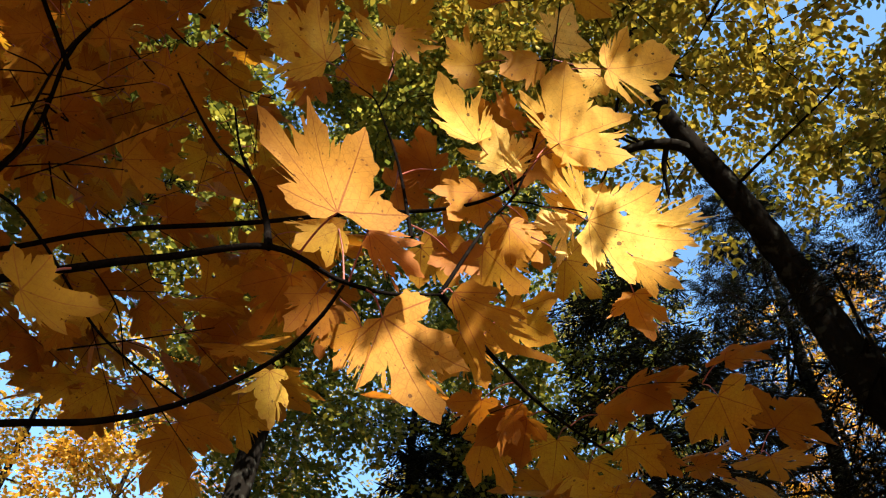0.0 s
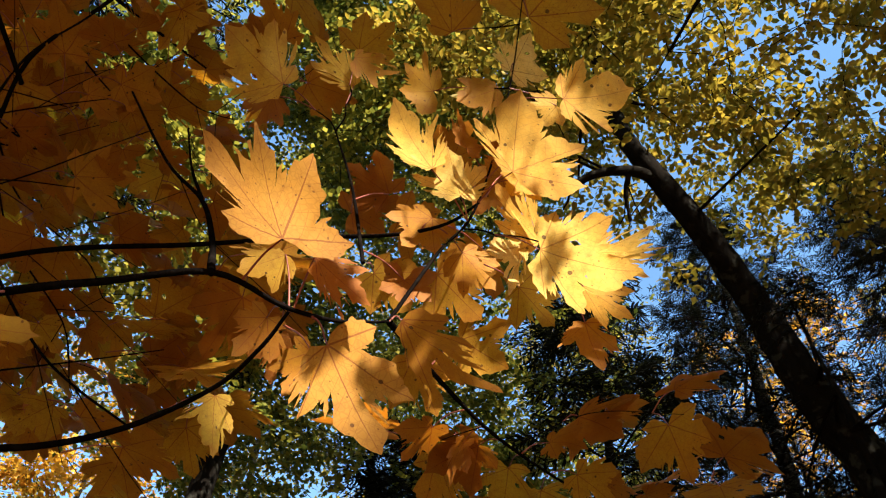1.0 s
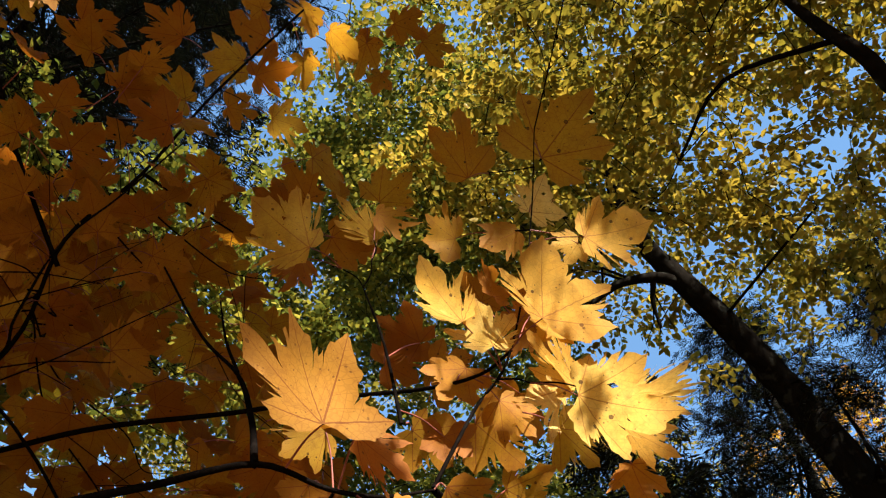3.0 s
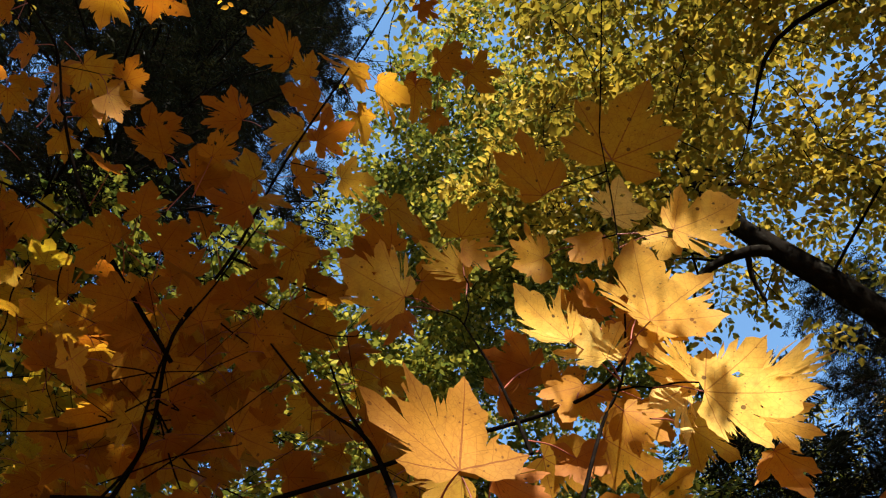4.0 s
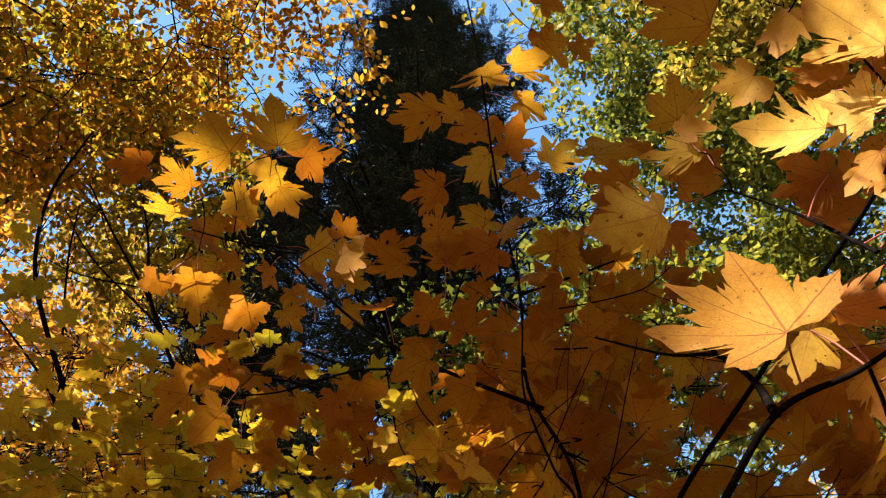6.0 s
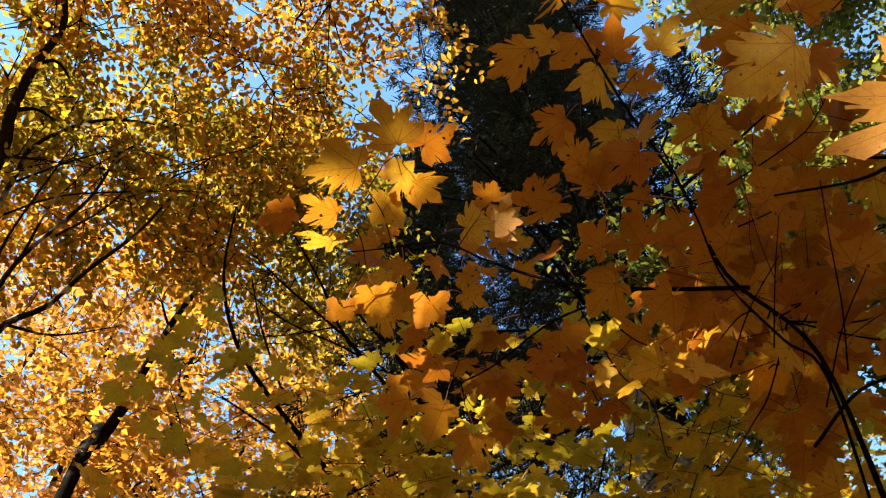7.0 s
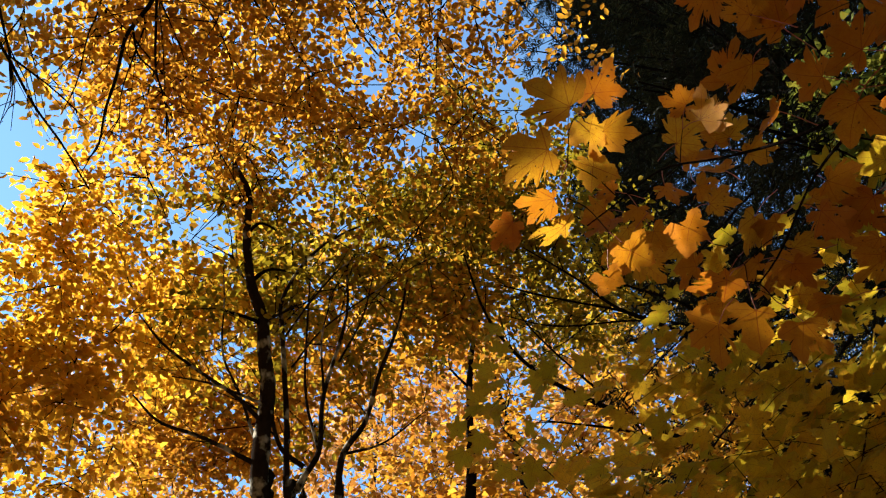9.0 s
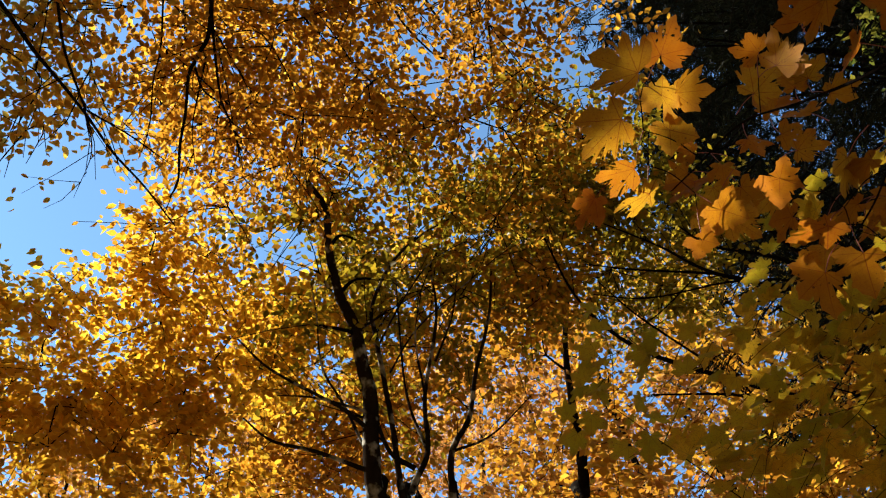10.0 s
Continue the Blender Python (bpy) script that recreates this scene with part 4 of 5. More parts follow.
BENDS = ((0.10, 0.06, 0.04), (0.22, 0.04, 0.05), (-0.06, 0.14, 0.04), (0.28, 0.08, 0.06), (0.06, 0.20, 0.04), (0.18, -0.06, 0.06))
SHAPES = [maple_blade(k + 1, q) for k, q in enumerate(BENDS)]
PLAIN_SHAPES = [maple_blade(k + 1, q, grid=0.2) for k, q in enumerate(BENDS)]
RIM_SHAPES = [maple_blade(k + 1, q, grid=0.4) for k, q in enumerate(BENDS)]
LEAF_MESHES = [mesh_of("leaf", v, f, M_MAPLE, uv, True) for v, f, uv in SHAPES]

FOOT = compass(58, 1.0, -0.05)
FORK = Vector((-0.646, 0.519, 2.064))
maple = new("maple_sapling")
maple.location = FOOT
tagged(maple, "young maple with spreading twigs and large orange leaves", "tree")
HOME = Matrix.Translation(-FOOT)
twig_lines, stalks, spare = [], [], []
leaf_count = 0


EYE_HIGH = Vector((0, 0, 1.65))
CLEAR = [(Vector(CLUSTER), 0.33), (Vector((-0.118, 0.433, 2.163)), 0.2), (Vector((-0.068, 0.528, 2.114)), 0.16), (Vector((0.105, 0.572, 2.650)), 0.3)]


# rosy, yellow and gold: copies of the orange blade with sunlight in the colour
TINTS = {"": M_MAPLE, "gold": M_MAPLE_SUNLIT_GOLD, "rosy": M_MAPLE_SUNLIT_ROSY, "yellow": M_MAPLE_SUNLIT_YELLOW}


def in_clearing(p):
    """Whether p lies in the free air under and about the sunlit spray, within reach of the head, in the way of the
    sun, or down where the olive sapling has its leaves."""
    for c, radius in GAPS:
        rel = p - Vector(c)
        along = rel.dot(SUN)
        if along > 0.03 and (rel - SUN * along).length < radius + 0.03:
            return True
    rise = math.degrees(math.atan2(p.z - 1.62, p.xy.length))
    if rise < 48 and 54 < math.degrees(math.atan2(-p.x, p.y)) < 125:
        return True
    if (p - EYE_HIGH).length < (1.5 if p.x < 0 and -p.x > 0.5 * p.y else 1.12):
        return True
    for c, r in CLEAR:
        a = c - EYE_HIGH
        f = (p - EYE_HIGH).dot(a) / a.length_squared
        if f < 1.15 and (p - EYE_HIGH - a * f).length < r * min(1.0, f):
            return True
    return False


def hang(mesh_or_shape, foot, tip, top, width=1.0):
    """Hang a blade between its foot and its tip. top: the way its upper side faces."""
    global leaf_count
    y = tip - foot
    size = y.length
    y.normalize()
    x = y.cross(top).normalized()
    m = Matrix((x * width * size, y * size, x.cross(y) * size)).transposed().to_4x4()
    m.translation = foot - FOOT
    if isinstance(mesh_or_shape, int) and leaf_count >= 300:
        spare.append((mesh_or_shape, m))
    else:
        ob = new("leaf", LEAF_MESHES[mesh_or_shape] if isinstance(mesh_or_shape, int) else mesh_or_shape)
        ob.parent = maple
        ob.matrix_local = m
    leaf_count += 1


def stalk_to(foot, seat):
    mid = (foot + seat) / 2 + Vector((0, 0, 0.008))
    stalks.append((smooth_path([seat, mid, foot], 4), np.linspace(0.0011, 0.0008, 9)))


def add_leaf(foot, tip, top, width=1.0, shape=None, seat=None):
    """One maple leaf from its foot to its tip; seat: where its stalk leaves the twig."""
    foot = Vector(foot)
    hang(random.randrange(len(SHAPES)) if shape is None else shape, foot, Vector(tip), Vector(top), width)
    if seat is not None:
        stalk_to(foot, Vector(seat))


def hero(foot, tip, top, lobes, bend, tint, bay):
    """A leaf with lobes of its own, on a stalk from the nearest twig."""
    foot, tip = Vector(foot), Vector(tip)
    v, f, uv = maple_blade(40 + leaf_count, BENDS[bend], lobes, bay, 0.07)
    hang(mesh_of("leaf", v, f, TINTS[tint], uv, True), foot, tip, Vector(top))
    CLEAR.append((foot.lerp(tip, 0.5), 0.045))
    near = min((Vector(line[int(np.argmin(np.linalg.norm(line - np.array(foot), axis=1)))]) for line, _ in twig_lines), key=lambda q: (q - foot).length)
    seat = near
    if (near - foot).length > 0.09:
        seat = foot + (near - foot).normalized() * 0.06 + Vector((0, 0, 0.006))
        twig([near, near.lerp(seat, 0.5) + Vector((0.004, 0.006, 0.012)), seat], 0.0014, 0.0010)
    stalk_to(foot, seat)


def twig(points, r0, r1):
    line = smooth_path(points, 6)
    twig_lines.append((line, np.linspace(r0, r1, len(line))))
    return line


def dress(line, step, size, first=0.0, seed=0, spread=1.0, droop=0.45, tilt=0.4):
    """Opposite leaves along a twig, each on its stalk."""
    rng = random.Random(seed)
    seg = np.linalg.norm(np.diff(line, axis=0), axis=1)
    run = np.concatenate([[0], np.cumsum(seg)])
    s, hung = first, 0
    while s < run[-1]:
        i = min(int(np.searchsorted(run, s)), len(line) - 1)
        p, d = Vector(line[i]), Vector(line[i] - line[max(i - 1, 0)] if i else line[1] - line[0]).normalized()
        side = d.cross(Vector((0, 0, 1))).normalized()
        for sign in (-1, 1):
            if rng.random() < 0.12:
                continue
            w = (d * rng.uniform(0.2, 0.9) + side * sign * rng.uniform(0.6, 1.1) * spread + Vector((0, 0, rng.uniform(-0.1, 0.6)))).normalized()
            stalk = rng.uniform(0.035, 0.085)
            foot = p + w * stalk
            y = (w + Vector((rng.gauss(0, 0.25), rng.gauss(0, 0.25), -droop + rng.gauss(0, 0.2)))).normalized()
            if in_clearing(foot + y * size * 0.5):
                continue
            left = p.x < 0 and -p.x > 0.5 * p.y
            if left and p.z - 1.65 > 1.1 * p.xy.length and rng.random() < 0.42:
                continue
            top = Vector((rng.gauss(0, tilt), rng.gauss(0, tilt), 1))
            add_leaf(foot, foot + y * min(size, 0.088 if left else 1.0) * rng.uniform(0.7, 1.15), top, rng.uniform(0.85, 1.1), rng.randrange(6), p)
            hung += 1
        s += step * rng.uniform(0.8, 1.25)
    return hung


def spray(start, heading, length, size, seed, step=0.075):
    """A side twig with its leaves."""
    rng = random.Random(seed)
    a, h = Vector(start), Vector(heading).normalized()
    bend = Vector((rng.gauss(0, 0.12), rng.gauss(0, 0.12), rng.gauss(0, 0.06)))
    points = [a, a + (h + bend) * length * 0.5, a + h * length + Vector((0, 0, -0.05 * length))]
    if dress(smooth_path(points, 6), step, size, 0.07, seed, 1.0) > 1:
        twig(points, 0.0008, 0.0005)


# stems and boughs of the maple
twig_stem = [FOOT, compass(58, 1.0, 0.8), compass(55, 0.9, 1.6), FORK]
part("trunk", tubes("trunk", [(smooth_path(twig_stem, 6) - np.array(FOOT), np.linspace(0.034, 0.02, 19))], M_BARK, 10, 0.04), maple)

S1 = twig([FORK, (-0.749, 0.697, 2.698), (-0.697, 0.588, 2.860), (-0.616, 0.546, 3.040), (-0.520, 0.464, 3.275), (-0.331, 0.332, 3.565), (-0.185, 0.210, 3.806)], 0.0045, 0.0018)
S2 = twig([(-0.699, 0.615, 2.820), (-0.784, 0.466, 2.947), (-0.834, 0.328, 3.053), (-0.864, 0.214, 3.176), (-0.859, 0.110, 3.248), (-0.898, -0.015, 3.287), (-0.930, -0.090, 3.325)], 0.0045, 0.0016)
S3 = twig([(-0.784, 0.466, 2.947), (-0.929, 0.339, 3.051), (-1.116, 0.220, 3.128), (-1.264, 0.095, 3.217)], 0.0035, 0.0016)
S4 = twig([(-0.616, 0.546, 3.040), (-0.529, 0.592, 3.001), (-0.454, 0.654, 3.000)], 0.004, 0.002)
B1 = twig([FORK, (-0.477, 0.427, 2.045), (-0.307, 0.394, 2.061), (-0.242, 0.397, 2.083), (-0.175, 0.415, 2.123), (-0.130, 0.473, 2.154), (-0.090, 0.511, 2.182), (-0.046, 0.552, 2.231)], 0.0045, 0.0014)
B2 = twig([FORK, (-0.621, 0.625, 2.073), (-0.473, 0.644, 2.114), (-0.374, 0.635, 2.116), (-0.278, 0.600, 2.117), (-0.194, 0.553, 2.129), (-0.151, 0.512, 2.141), (-0.127, 0.483, 2.159)], 0.005, 0.0016)
B3 = twig([FORK, (-0.922, 0.855, 2.589), (-0.725, 0.793, 2.573), (-0.562, 0.751, 2.570), (-0.357, 0.719, 2.558), (-0.214, 0.694, 2.555), (-0.076, 0.665, 2.535), (0.000, 0.622, 2.507), (0.043, 0.596, 2.524)], 0.006, 0.002)
B4 = twig([(-0.177, 0.414, 2.122), (-0.223, 0.485, 2.262), (-0.278, 0.533, 2.399), (-0.365, 0.567, 2.532), (-0.460, 0.548, 2.685)], 0.004, 0.0015)
B5 = twig([(-0.292, 0.560, 2.439), (-0.320, 0.552, 2.496), (-0.341, 0.532, 2.561)], 0.0025, 0.0012)
B6 = twig([(-0.093, 0.604, 2.391), (-0.123, 0.585, 2.523), (-0.170, 0.593, 2.687)], 0.003, 0.0012)
B7 = twig([(-0.046, 0.552, 2.231), (0.009, 0.744, 2.340), (0.083, 0.894, 2.396), (0.181, 1.035, 2.447), (0.312, 1.172, 2.483)], 0.004, 0.0015)
B8 = twig([FORK, (-1.011, 0.809, 2.540), (-0.722, 0.661, 2.601), (-0.664, 0.585, 2.620), (-0.630, 0.527, 2.733), (-0.591, 0.518, 2.878), (-0.525, 0.486, 3.031)], 0.003, 0.0015)
B9 = twig([(-0.868, 0.685, 2.614), (-0.722, 0.698, 2.575), (-0.620, 0.720, 2.488), (-0.518, 0.754, 2.376), (-0.430, 0.738, 2.293), (-0.332, 0.715, 2.216)], 0.003, 0.0014)
B10 = twig([(-0.048, 0.565, 2.247), (-0.005, 0.593, 2.405), (0.035, 0.597, 2.499), (0.066, 0.574, 2.652), (0.089, 0.537, 2.836), (0.098, 0.444, 2.924)], 0.0024, 0.0009)

# the shaded inner boughs, which fan out from the fork
INNER = []
for tip, sag in (((-0.636, 0.717, 3.069), 0.02), ((-1.145, 0.461, 3.059), 0.03), ((-1.044, 0.621, 3.004), 0.02), ((-0.872, 0.732, 2.998), 0.02), ((-1.135, 0.665, 2.832), 0.0), ((-1.030, 0.117, 3.450), 0.05), ((-0.887, 0.634, 3.040), 0.02), ((-1.135, 0.564, 2.886), 0.0), ((-0.979, 0.694, 2.876), 0.0), ((-0.749, 0.778, 2.913), 0.0),
                 ((-0.757, 0.534, 2.987), 0.04), ((-0.603, 0.681, 2.943), 0.03), ((-0.730, 0.685, 2.813), 0.02), ((-0.614, 0.991, 2.742), 0.0), ((-0.628, 1.068, 2.589), 0.0), ((-0.426, 0.713, 2.937), 0.03)):
    b = Vector(tip)
    a = Vector(min(np.vstack([S1[8:], S2, S3]), key=lambda q: np.linalg.norm(q - np.array(tip))))
    INNER.append(twig([a, a.lerp(b, 0.35) + Vector((-0.03, 0.02, sag)), a.lerp(b, 0.7) + Vector((0.02, 0.02, -sag)), b, b + (b - a) * 0.12 + Vector((0, 0, 0.03))], 0.0019, 0.0009))

# the leaves that stand out, in the sun and before it; gold, yellow and rosy tints paint sunlight in
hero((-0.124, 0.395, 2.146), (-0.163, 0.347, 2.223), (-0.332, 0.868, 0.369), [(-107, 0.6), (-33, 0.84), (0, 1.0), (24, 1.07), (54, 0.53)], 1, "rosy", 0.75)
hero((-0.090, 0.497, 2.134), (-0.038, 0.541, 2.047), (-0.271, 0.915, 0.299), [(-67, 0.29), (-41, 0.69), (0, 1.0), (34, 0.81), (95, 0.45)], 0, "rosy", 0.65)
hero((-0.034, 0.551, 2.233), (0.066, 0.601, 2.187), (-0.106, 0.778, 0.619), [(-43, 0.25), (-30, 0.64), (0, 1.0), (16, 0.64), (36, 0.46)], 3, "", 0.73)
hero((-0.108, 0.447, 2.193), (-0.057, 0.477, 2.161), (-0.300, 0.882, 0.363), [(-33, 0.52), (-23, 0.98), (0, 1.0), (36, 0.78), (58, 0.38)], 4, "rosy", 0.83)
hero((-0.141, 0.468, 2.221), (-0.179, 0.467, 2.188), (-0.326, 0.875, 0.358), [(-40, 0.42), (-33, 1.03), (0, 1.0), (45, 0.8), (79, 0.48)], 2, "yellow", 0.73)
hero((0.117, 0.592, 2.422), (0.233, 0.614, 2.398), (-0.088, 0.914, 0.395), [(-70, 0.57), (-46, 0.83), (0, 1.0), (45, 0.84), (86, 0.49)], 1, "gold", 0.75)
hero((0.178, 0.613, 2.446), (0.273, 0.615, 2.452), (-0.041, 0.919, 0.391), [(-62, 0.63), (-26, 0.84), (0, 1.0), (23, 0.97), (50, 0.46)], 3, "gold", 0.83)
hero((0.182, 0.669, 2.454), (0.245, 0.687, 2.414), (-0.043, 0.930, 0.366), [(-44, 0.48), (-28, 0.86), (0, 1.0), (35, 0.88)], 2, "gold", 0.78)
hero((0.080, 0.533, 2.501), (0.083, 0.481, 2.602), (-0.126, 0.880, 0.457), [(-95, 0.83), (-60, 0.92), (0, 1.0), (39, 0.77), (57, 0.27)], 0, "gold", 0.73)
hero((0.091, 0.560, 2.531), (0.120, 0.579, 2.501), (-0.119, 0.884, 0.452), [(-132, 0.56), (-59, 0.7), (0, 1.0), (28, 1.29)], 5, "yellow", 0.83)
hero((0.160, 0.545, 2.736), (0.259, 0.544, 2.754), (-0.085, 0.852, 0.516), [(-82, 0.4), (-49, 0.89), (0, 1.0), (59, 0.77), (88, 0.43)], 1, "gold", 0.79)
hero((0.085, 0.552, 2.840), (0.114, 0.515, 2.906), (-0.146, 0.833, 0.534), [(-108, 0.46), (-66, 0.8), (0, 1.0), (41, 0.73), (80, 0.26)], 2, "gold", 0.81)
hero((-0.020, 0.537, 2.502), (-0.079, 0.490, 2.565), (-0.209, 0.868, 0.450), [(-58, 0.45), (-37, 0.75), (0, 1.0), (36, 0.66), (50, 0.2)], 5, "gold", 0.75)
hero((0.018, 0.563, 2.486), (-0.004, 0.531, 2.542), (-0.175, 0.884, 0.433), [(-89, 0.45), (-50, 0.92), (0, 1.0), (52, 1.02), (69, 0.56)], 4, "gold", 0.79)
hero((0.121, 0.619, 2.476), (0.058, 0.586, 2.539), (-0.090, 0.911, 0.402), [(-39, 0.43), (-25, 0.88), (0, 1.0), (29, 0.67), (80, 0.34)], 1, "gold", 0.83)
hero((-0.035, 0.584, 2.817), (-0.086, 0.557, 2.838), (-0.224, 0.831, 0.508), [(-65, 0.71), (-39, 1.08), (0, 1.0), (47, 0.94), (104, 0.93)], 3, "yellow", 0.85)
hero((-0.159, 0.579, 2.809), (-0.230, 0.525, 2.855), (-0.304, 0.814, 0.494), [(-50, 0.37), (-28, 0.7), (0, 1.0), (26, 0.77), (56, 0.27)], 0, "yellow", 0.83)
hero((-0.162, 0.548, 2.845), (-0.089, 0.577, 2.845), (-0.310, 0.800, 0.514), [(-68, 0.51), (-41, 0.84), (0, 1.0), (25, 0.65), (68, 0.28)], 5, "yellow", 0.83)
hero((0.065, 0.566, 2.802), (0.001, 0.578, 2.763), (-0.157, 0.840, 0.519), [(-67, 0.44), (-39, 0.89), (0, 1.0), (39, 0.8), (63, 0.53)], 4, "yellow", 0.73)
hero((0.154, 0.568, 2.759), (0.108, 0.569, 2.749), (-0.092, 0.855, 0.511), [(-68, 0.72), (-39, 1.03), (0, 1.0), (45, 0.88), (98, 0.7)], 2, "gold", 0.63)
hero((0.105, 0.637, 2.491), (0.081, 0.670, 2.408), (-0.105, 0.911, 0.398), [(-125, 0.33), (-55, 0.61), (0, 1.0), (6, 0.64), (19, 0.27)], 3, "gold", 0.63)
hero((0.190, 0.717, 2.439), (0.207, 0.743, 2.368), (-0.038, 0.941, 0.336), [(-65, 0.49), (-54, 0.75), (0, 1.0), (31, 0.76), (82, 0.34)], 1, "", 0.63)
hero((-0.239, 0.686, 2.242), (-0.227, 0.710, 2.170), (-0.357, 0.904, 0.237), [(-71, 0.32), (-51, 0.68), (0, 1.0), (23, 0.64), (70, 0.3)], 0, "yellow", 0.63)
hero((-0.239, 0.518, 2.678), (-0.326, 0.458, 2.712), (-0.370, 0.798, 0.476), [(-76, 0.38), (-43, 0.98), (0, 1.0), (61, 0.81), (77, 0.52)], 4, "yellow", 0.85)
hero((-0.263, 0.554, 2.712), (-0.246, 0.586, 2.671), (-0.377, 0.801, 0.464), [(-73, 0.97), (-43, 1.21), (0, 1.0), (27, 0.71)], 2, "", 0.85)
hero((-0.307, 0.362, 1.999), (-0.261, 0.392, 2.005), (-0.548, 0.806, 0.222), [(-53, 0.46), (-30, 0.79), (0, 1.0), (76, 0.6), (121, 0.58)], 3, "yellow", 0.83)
hero((-0.019, 0.639, 2.544), (-0.058, 0.656, 2.488), (-0.202, 0.889, 0.411), [(-81, 0.44), (-43, 0.95), (0, 1.0), (40, 0.92), (85, 0.66)], 5, "", 0.83)
hero((0.022, 0.547, 2.577), (0.044, 0.549, 2.582), (-0.178, 0.864, 0.470), [(-45, 1.05), (0, 1.0), (106, 2.16), (123, 1.8)], 1, "", 0.85)
hero((0.081, 0.557, 2.568), (0.043, 0.532, 2.604), (-0.130, 0.876, 0.465), [(-23, 1.08), (0, 1.0), (34, 0.81), (65, 0.47)], 1, "", 0.85)
hero((0.025, 0.681, 2.527), (0.072, 0.709, 2.480), (-0.166, 0.907, 0.388), [(-71, 0.61), (-36, 0.95), (0, 1.0), (39, 0.78), (85, 0.4)], 2, "", 0.83)
hero((-0.046, 0.651, 2.422), (-0.044, 0.666, 2.386), (-0.217, 0.908, 0.359), [(-126, 0.9), (-59, 0.94), (0, 1.0), (52, 1.14), (107, 1.15)], 0, "", 0.83)
hero((0.113, 0.512, 2.967), (0.203, 0.409, 3.016), (0.047, 0.459, 0.887), [(-83, 0.6), (-43, 0.88), (0, 1.0), (55, 0.86), (89, 0.68)], 4, "", 0.85)
hero((-0.014, 0.562, 3.006), (-0.083, 0.477, 3.057), (-0.078, 0.558, 0.826), [(-72, 0.65), (-29, 1.12), (0, 1.0), (39, 0.42)], 2, "", 0.78)
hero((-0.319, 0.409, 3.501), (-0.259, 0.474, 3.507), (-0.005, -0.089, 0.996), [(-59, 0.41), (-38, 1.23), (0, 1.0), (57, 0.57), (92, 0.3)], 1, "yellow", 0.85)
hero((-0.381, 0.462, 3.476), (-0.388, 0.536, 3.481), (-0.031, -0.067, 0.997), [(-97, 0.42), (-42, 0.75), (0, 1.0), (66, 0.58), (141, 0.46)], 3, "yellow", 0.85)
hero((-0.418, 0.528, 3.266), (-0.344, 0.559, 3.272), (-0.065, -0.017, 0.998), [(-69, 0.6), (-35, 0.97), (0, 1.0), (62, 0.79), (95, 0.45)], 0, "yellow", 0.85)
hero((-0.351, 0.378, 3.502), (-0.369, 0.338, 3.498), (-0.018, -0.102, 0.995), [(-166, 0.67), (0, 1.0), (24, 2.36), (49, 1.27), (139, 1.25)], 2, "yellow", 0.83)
hero((-0.483, 0.429, 3.354), (-0.559, 0.410, 3.316), (-0.460, 0.688, 0.561), [(-80, 0.63), (-51, 1.05), (0, 1.0), (38, 1.3), (76, 0.64)], 4, "", 0.73)
hero((-0.458, 0.410, 3.472), (-0.536, 0.364, 3.466), (-0.443, 0.679, 0.585), [(-51, 0.8), (0, 1.0), (83, 0.76), (140, 0.51)], 3, "", 0.83)
hero((-0.687, -0.074, 3.259), (-0.683, -0.192, 3.221), (-0.192, -0.303, 0.933), [(-108, 0.42), (-39, 0.84), (0, 1.0), (38, 0.67), (73, 0.48)], 0, "", 0.73)
hero((-0.632, 0.010, 3.262), (-0.538, -0.049, 3.281), (-0.275, -0.136, 0.952), [(-80, 0.67), (-48, 0.81), (0, 1.0), (34, 0.95), (61, 0.6)], 3, "", 0.85)
hero((-0.651, 0.067, 3.307), (-0.609, 0.135, 3.327), (-0.277, -0.108, 0.955), [(-103, 0.61), (-62, 0.84), (0, 1.0), (44, 0.64), (124, 0.64)], 1, "", 0.78)
hero((-0.729, 0.020, 3.319), (-0.699, 0.048, 3.332), (-0.307, -0.131, 0.943), [(-148, 1.72), (-112, 1.22), (0, 1.0), (85, 1.27), (122, 1.4)], 2, "", 0.83)
hero((-0.749, 0.044, 3.332), (-0.743, 0.122, 3.344), (-0.314, -0.120, 0.942), [(-83, 0.83), (-42, 1.04), (0, 1.0), (29, 0.4)], 5, "", 0.83)
hero((-0.778, -0.115, 3.225), (-0.728, -0.196, 3.209), (-0.232, -0.322, 0.918), [(-94, 0.21), (-32, 0.48), (0, 1.0), (35, 0.86), (73, 0.5)], 0, "", 0.68)
hero((-0.822, -0.122, 3.179), (-0.791, -0.205, 3.158), (-0.256, -0.328, 0.909), [(-143, 0.37), (-35, 0.39), (0, 1.0), (20, 0.8), (77, 0.3)], 4, "", 0.73)
hero((-0.795, -0.011, 3.299), (-0.845, 0.025, 3.287), (-0.338, -0.147, 0.930), [(-173, 0.81), (-71, 0.92), (0, 1.0), (116, 0.62)], 1, "", 0.85)
hero((-0.791, 0.224, 3.321), (-0.746, 0.179, 3.336), (-0.335, -0.034, 0.941), [(-96, 0.59), (-46, 0.77), (0, 1.0), (52, 0.66)], 3, "", 0.83)
hero((-0.812, 0.228, 3.266), (-0.751, 0.275, 3.292), (-0.659, 0.645, 0.387), [(-94, 1.2), (-66, 1.0), (-35, 0.7), (0, 1.0), (61, 0.67)], 0, "", 0.7)
hero((-0.624, 0.390, 3.418), (-0.687, 0.311, 3.406), (-0.246, 0.043, 0.968), [(-85, 0.4), (-43, 0.78), (0, 1.0), (37, 0.89), (71, 0.56)], 2, "", 0.73)
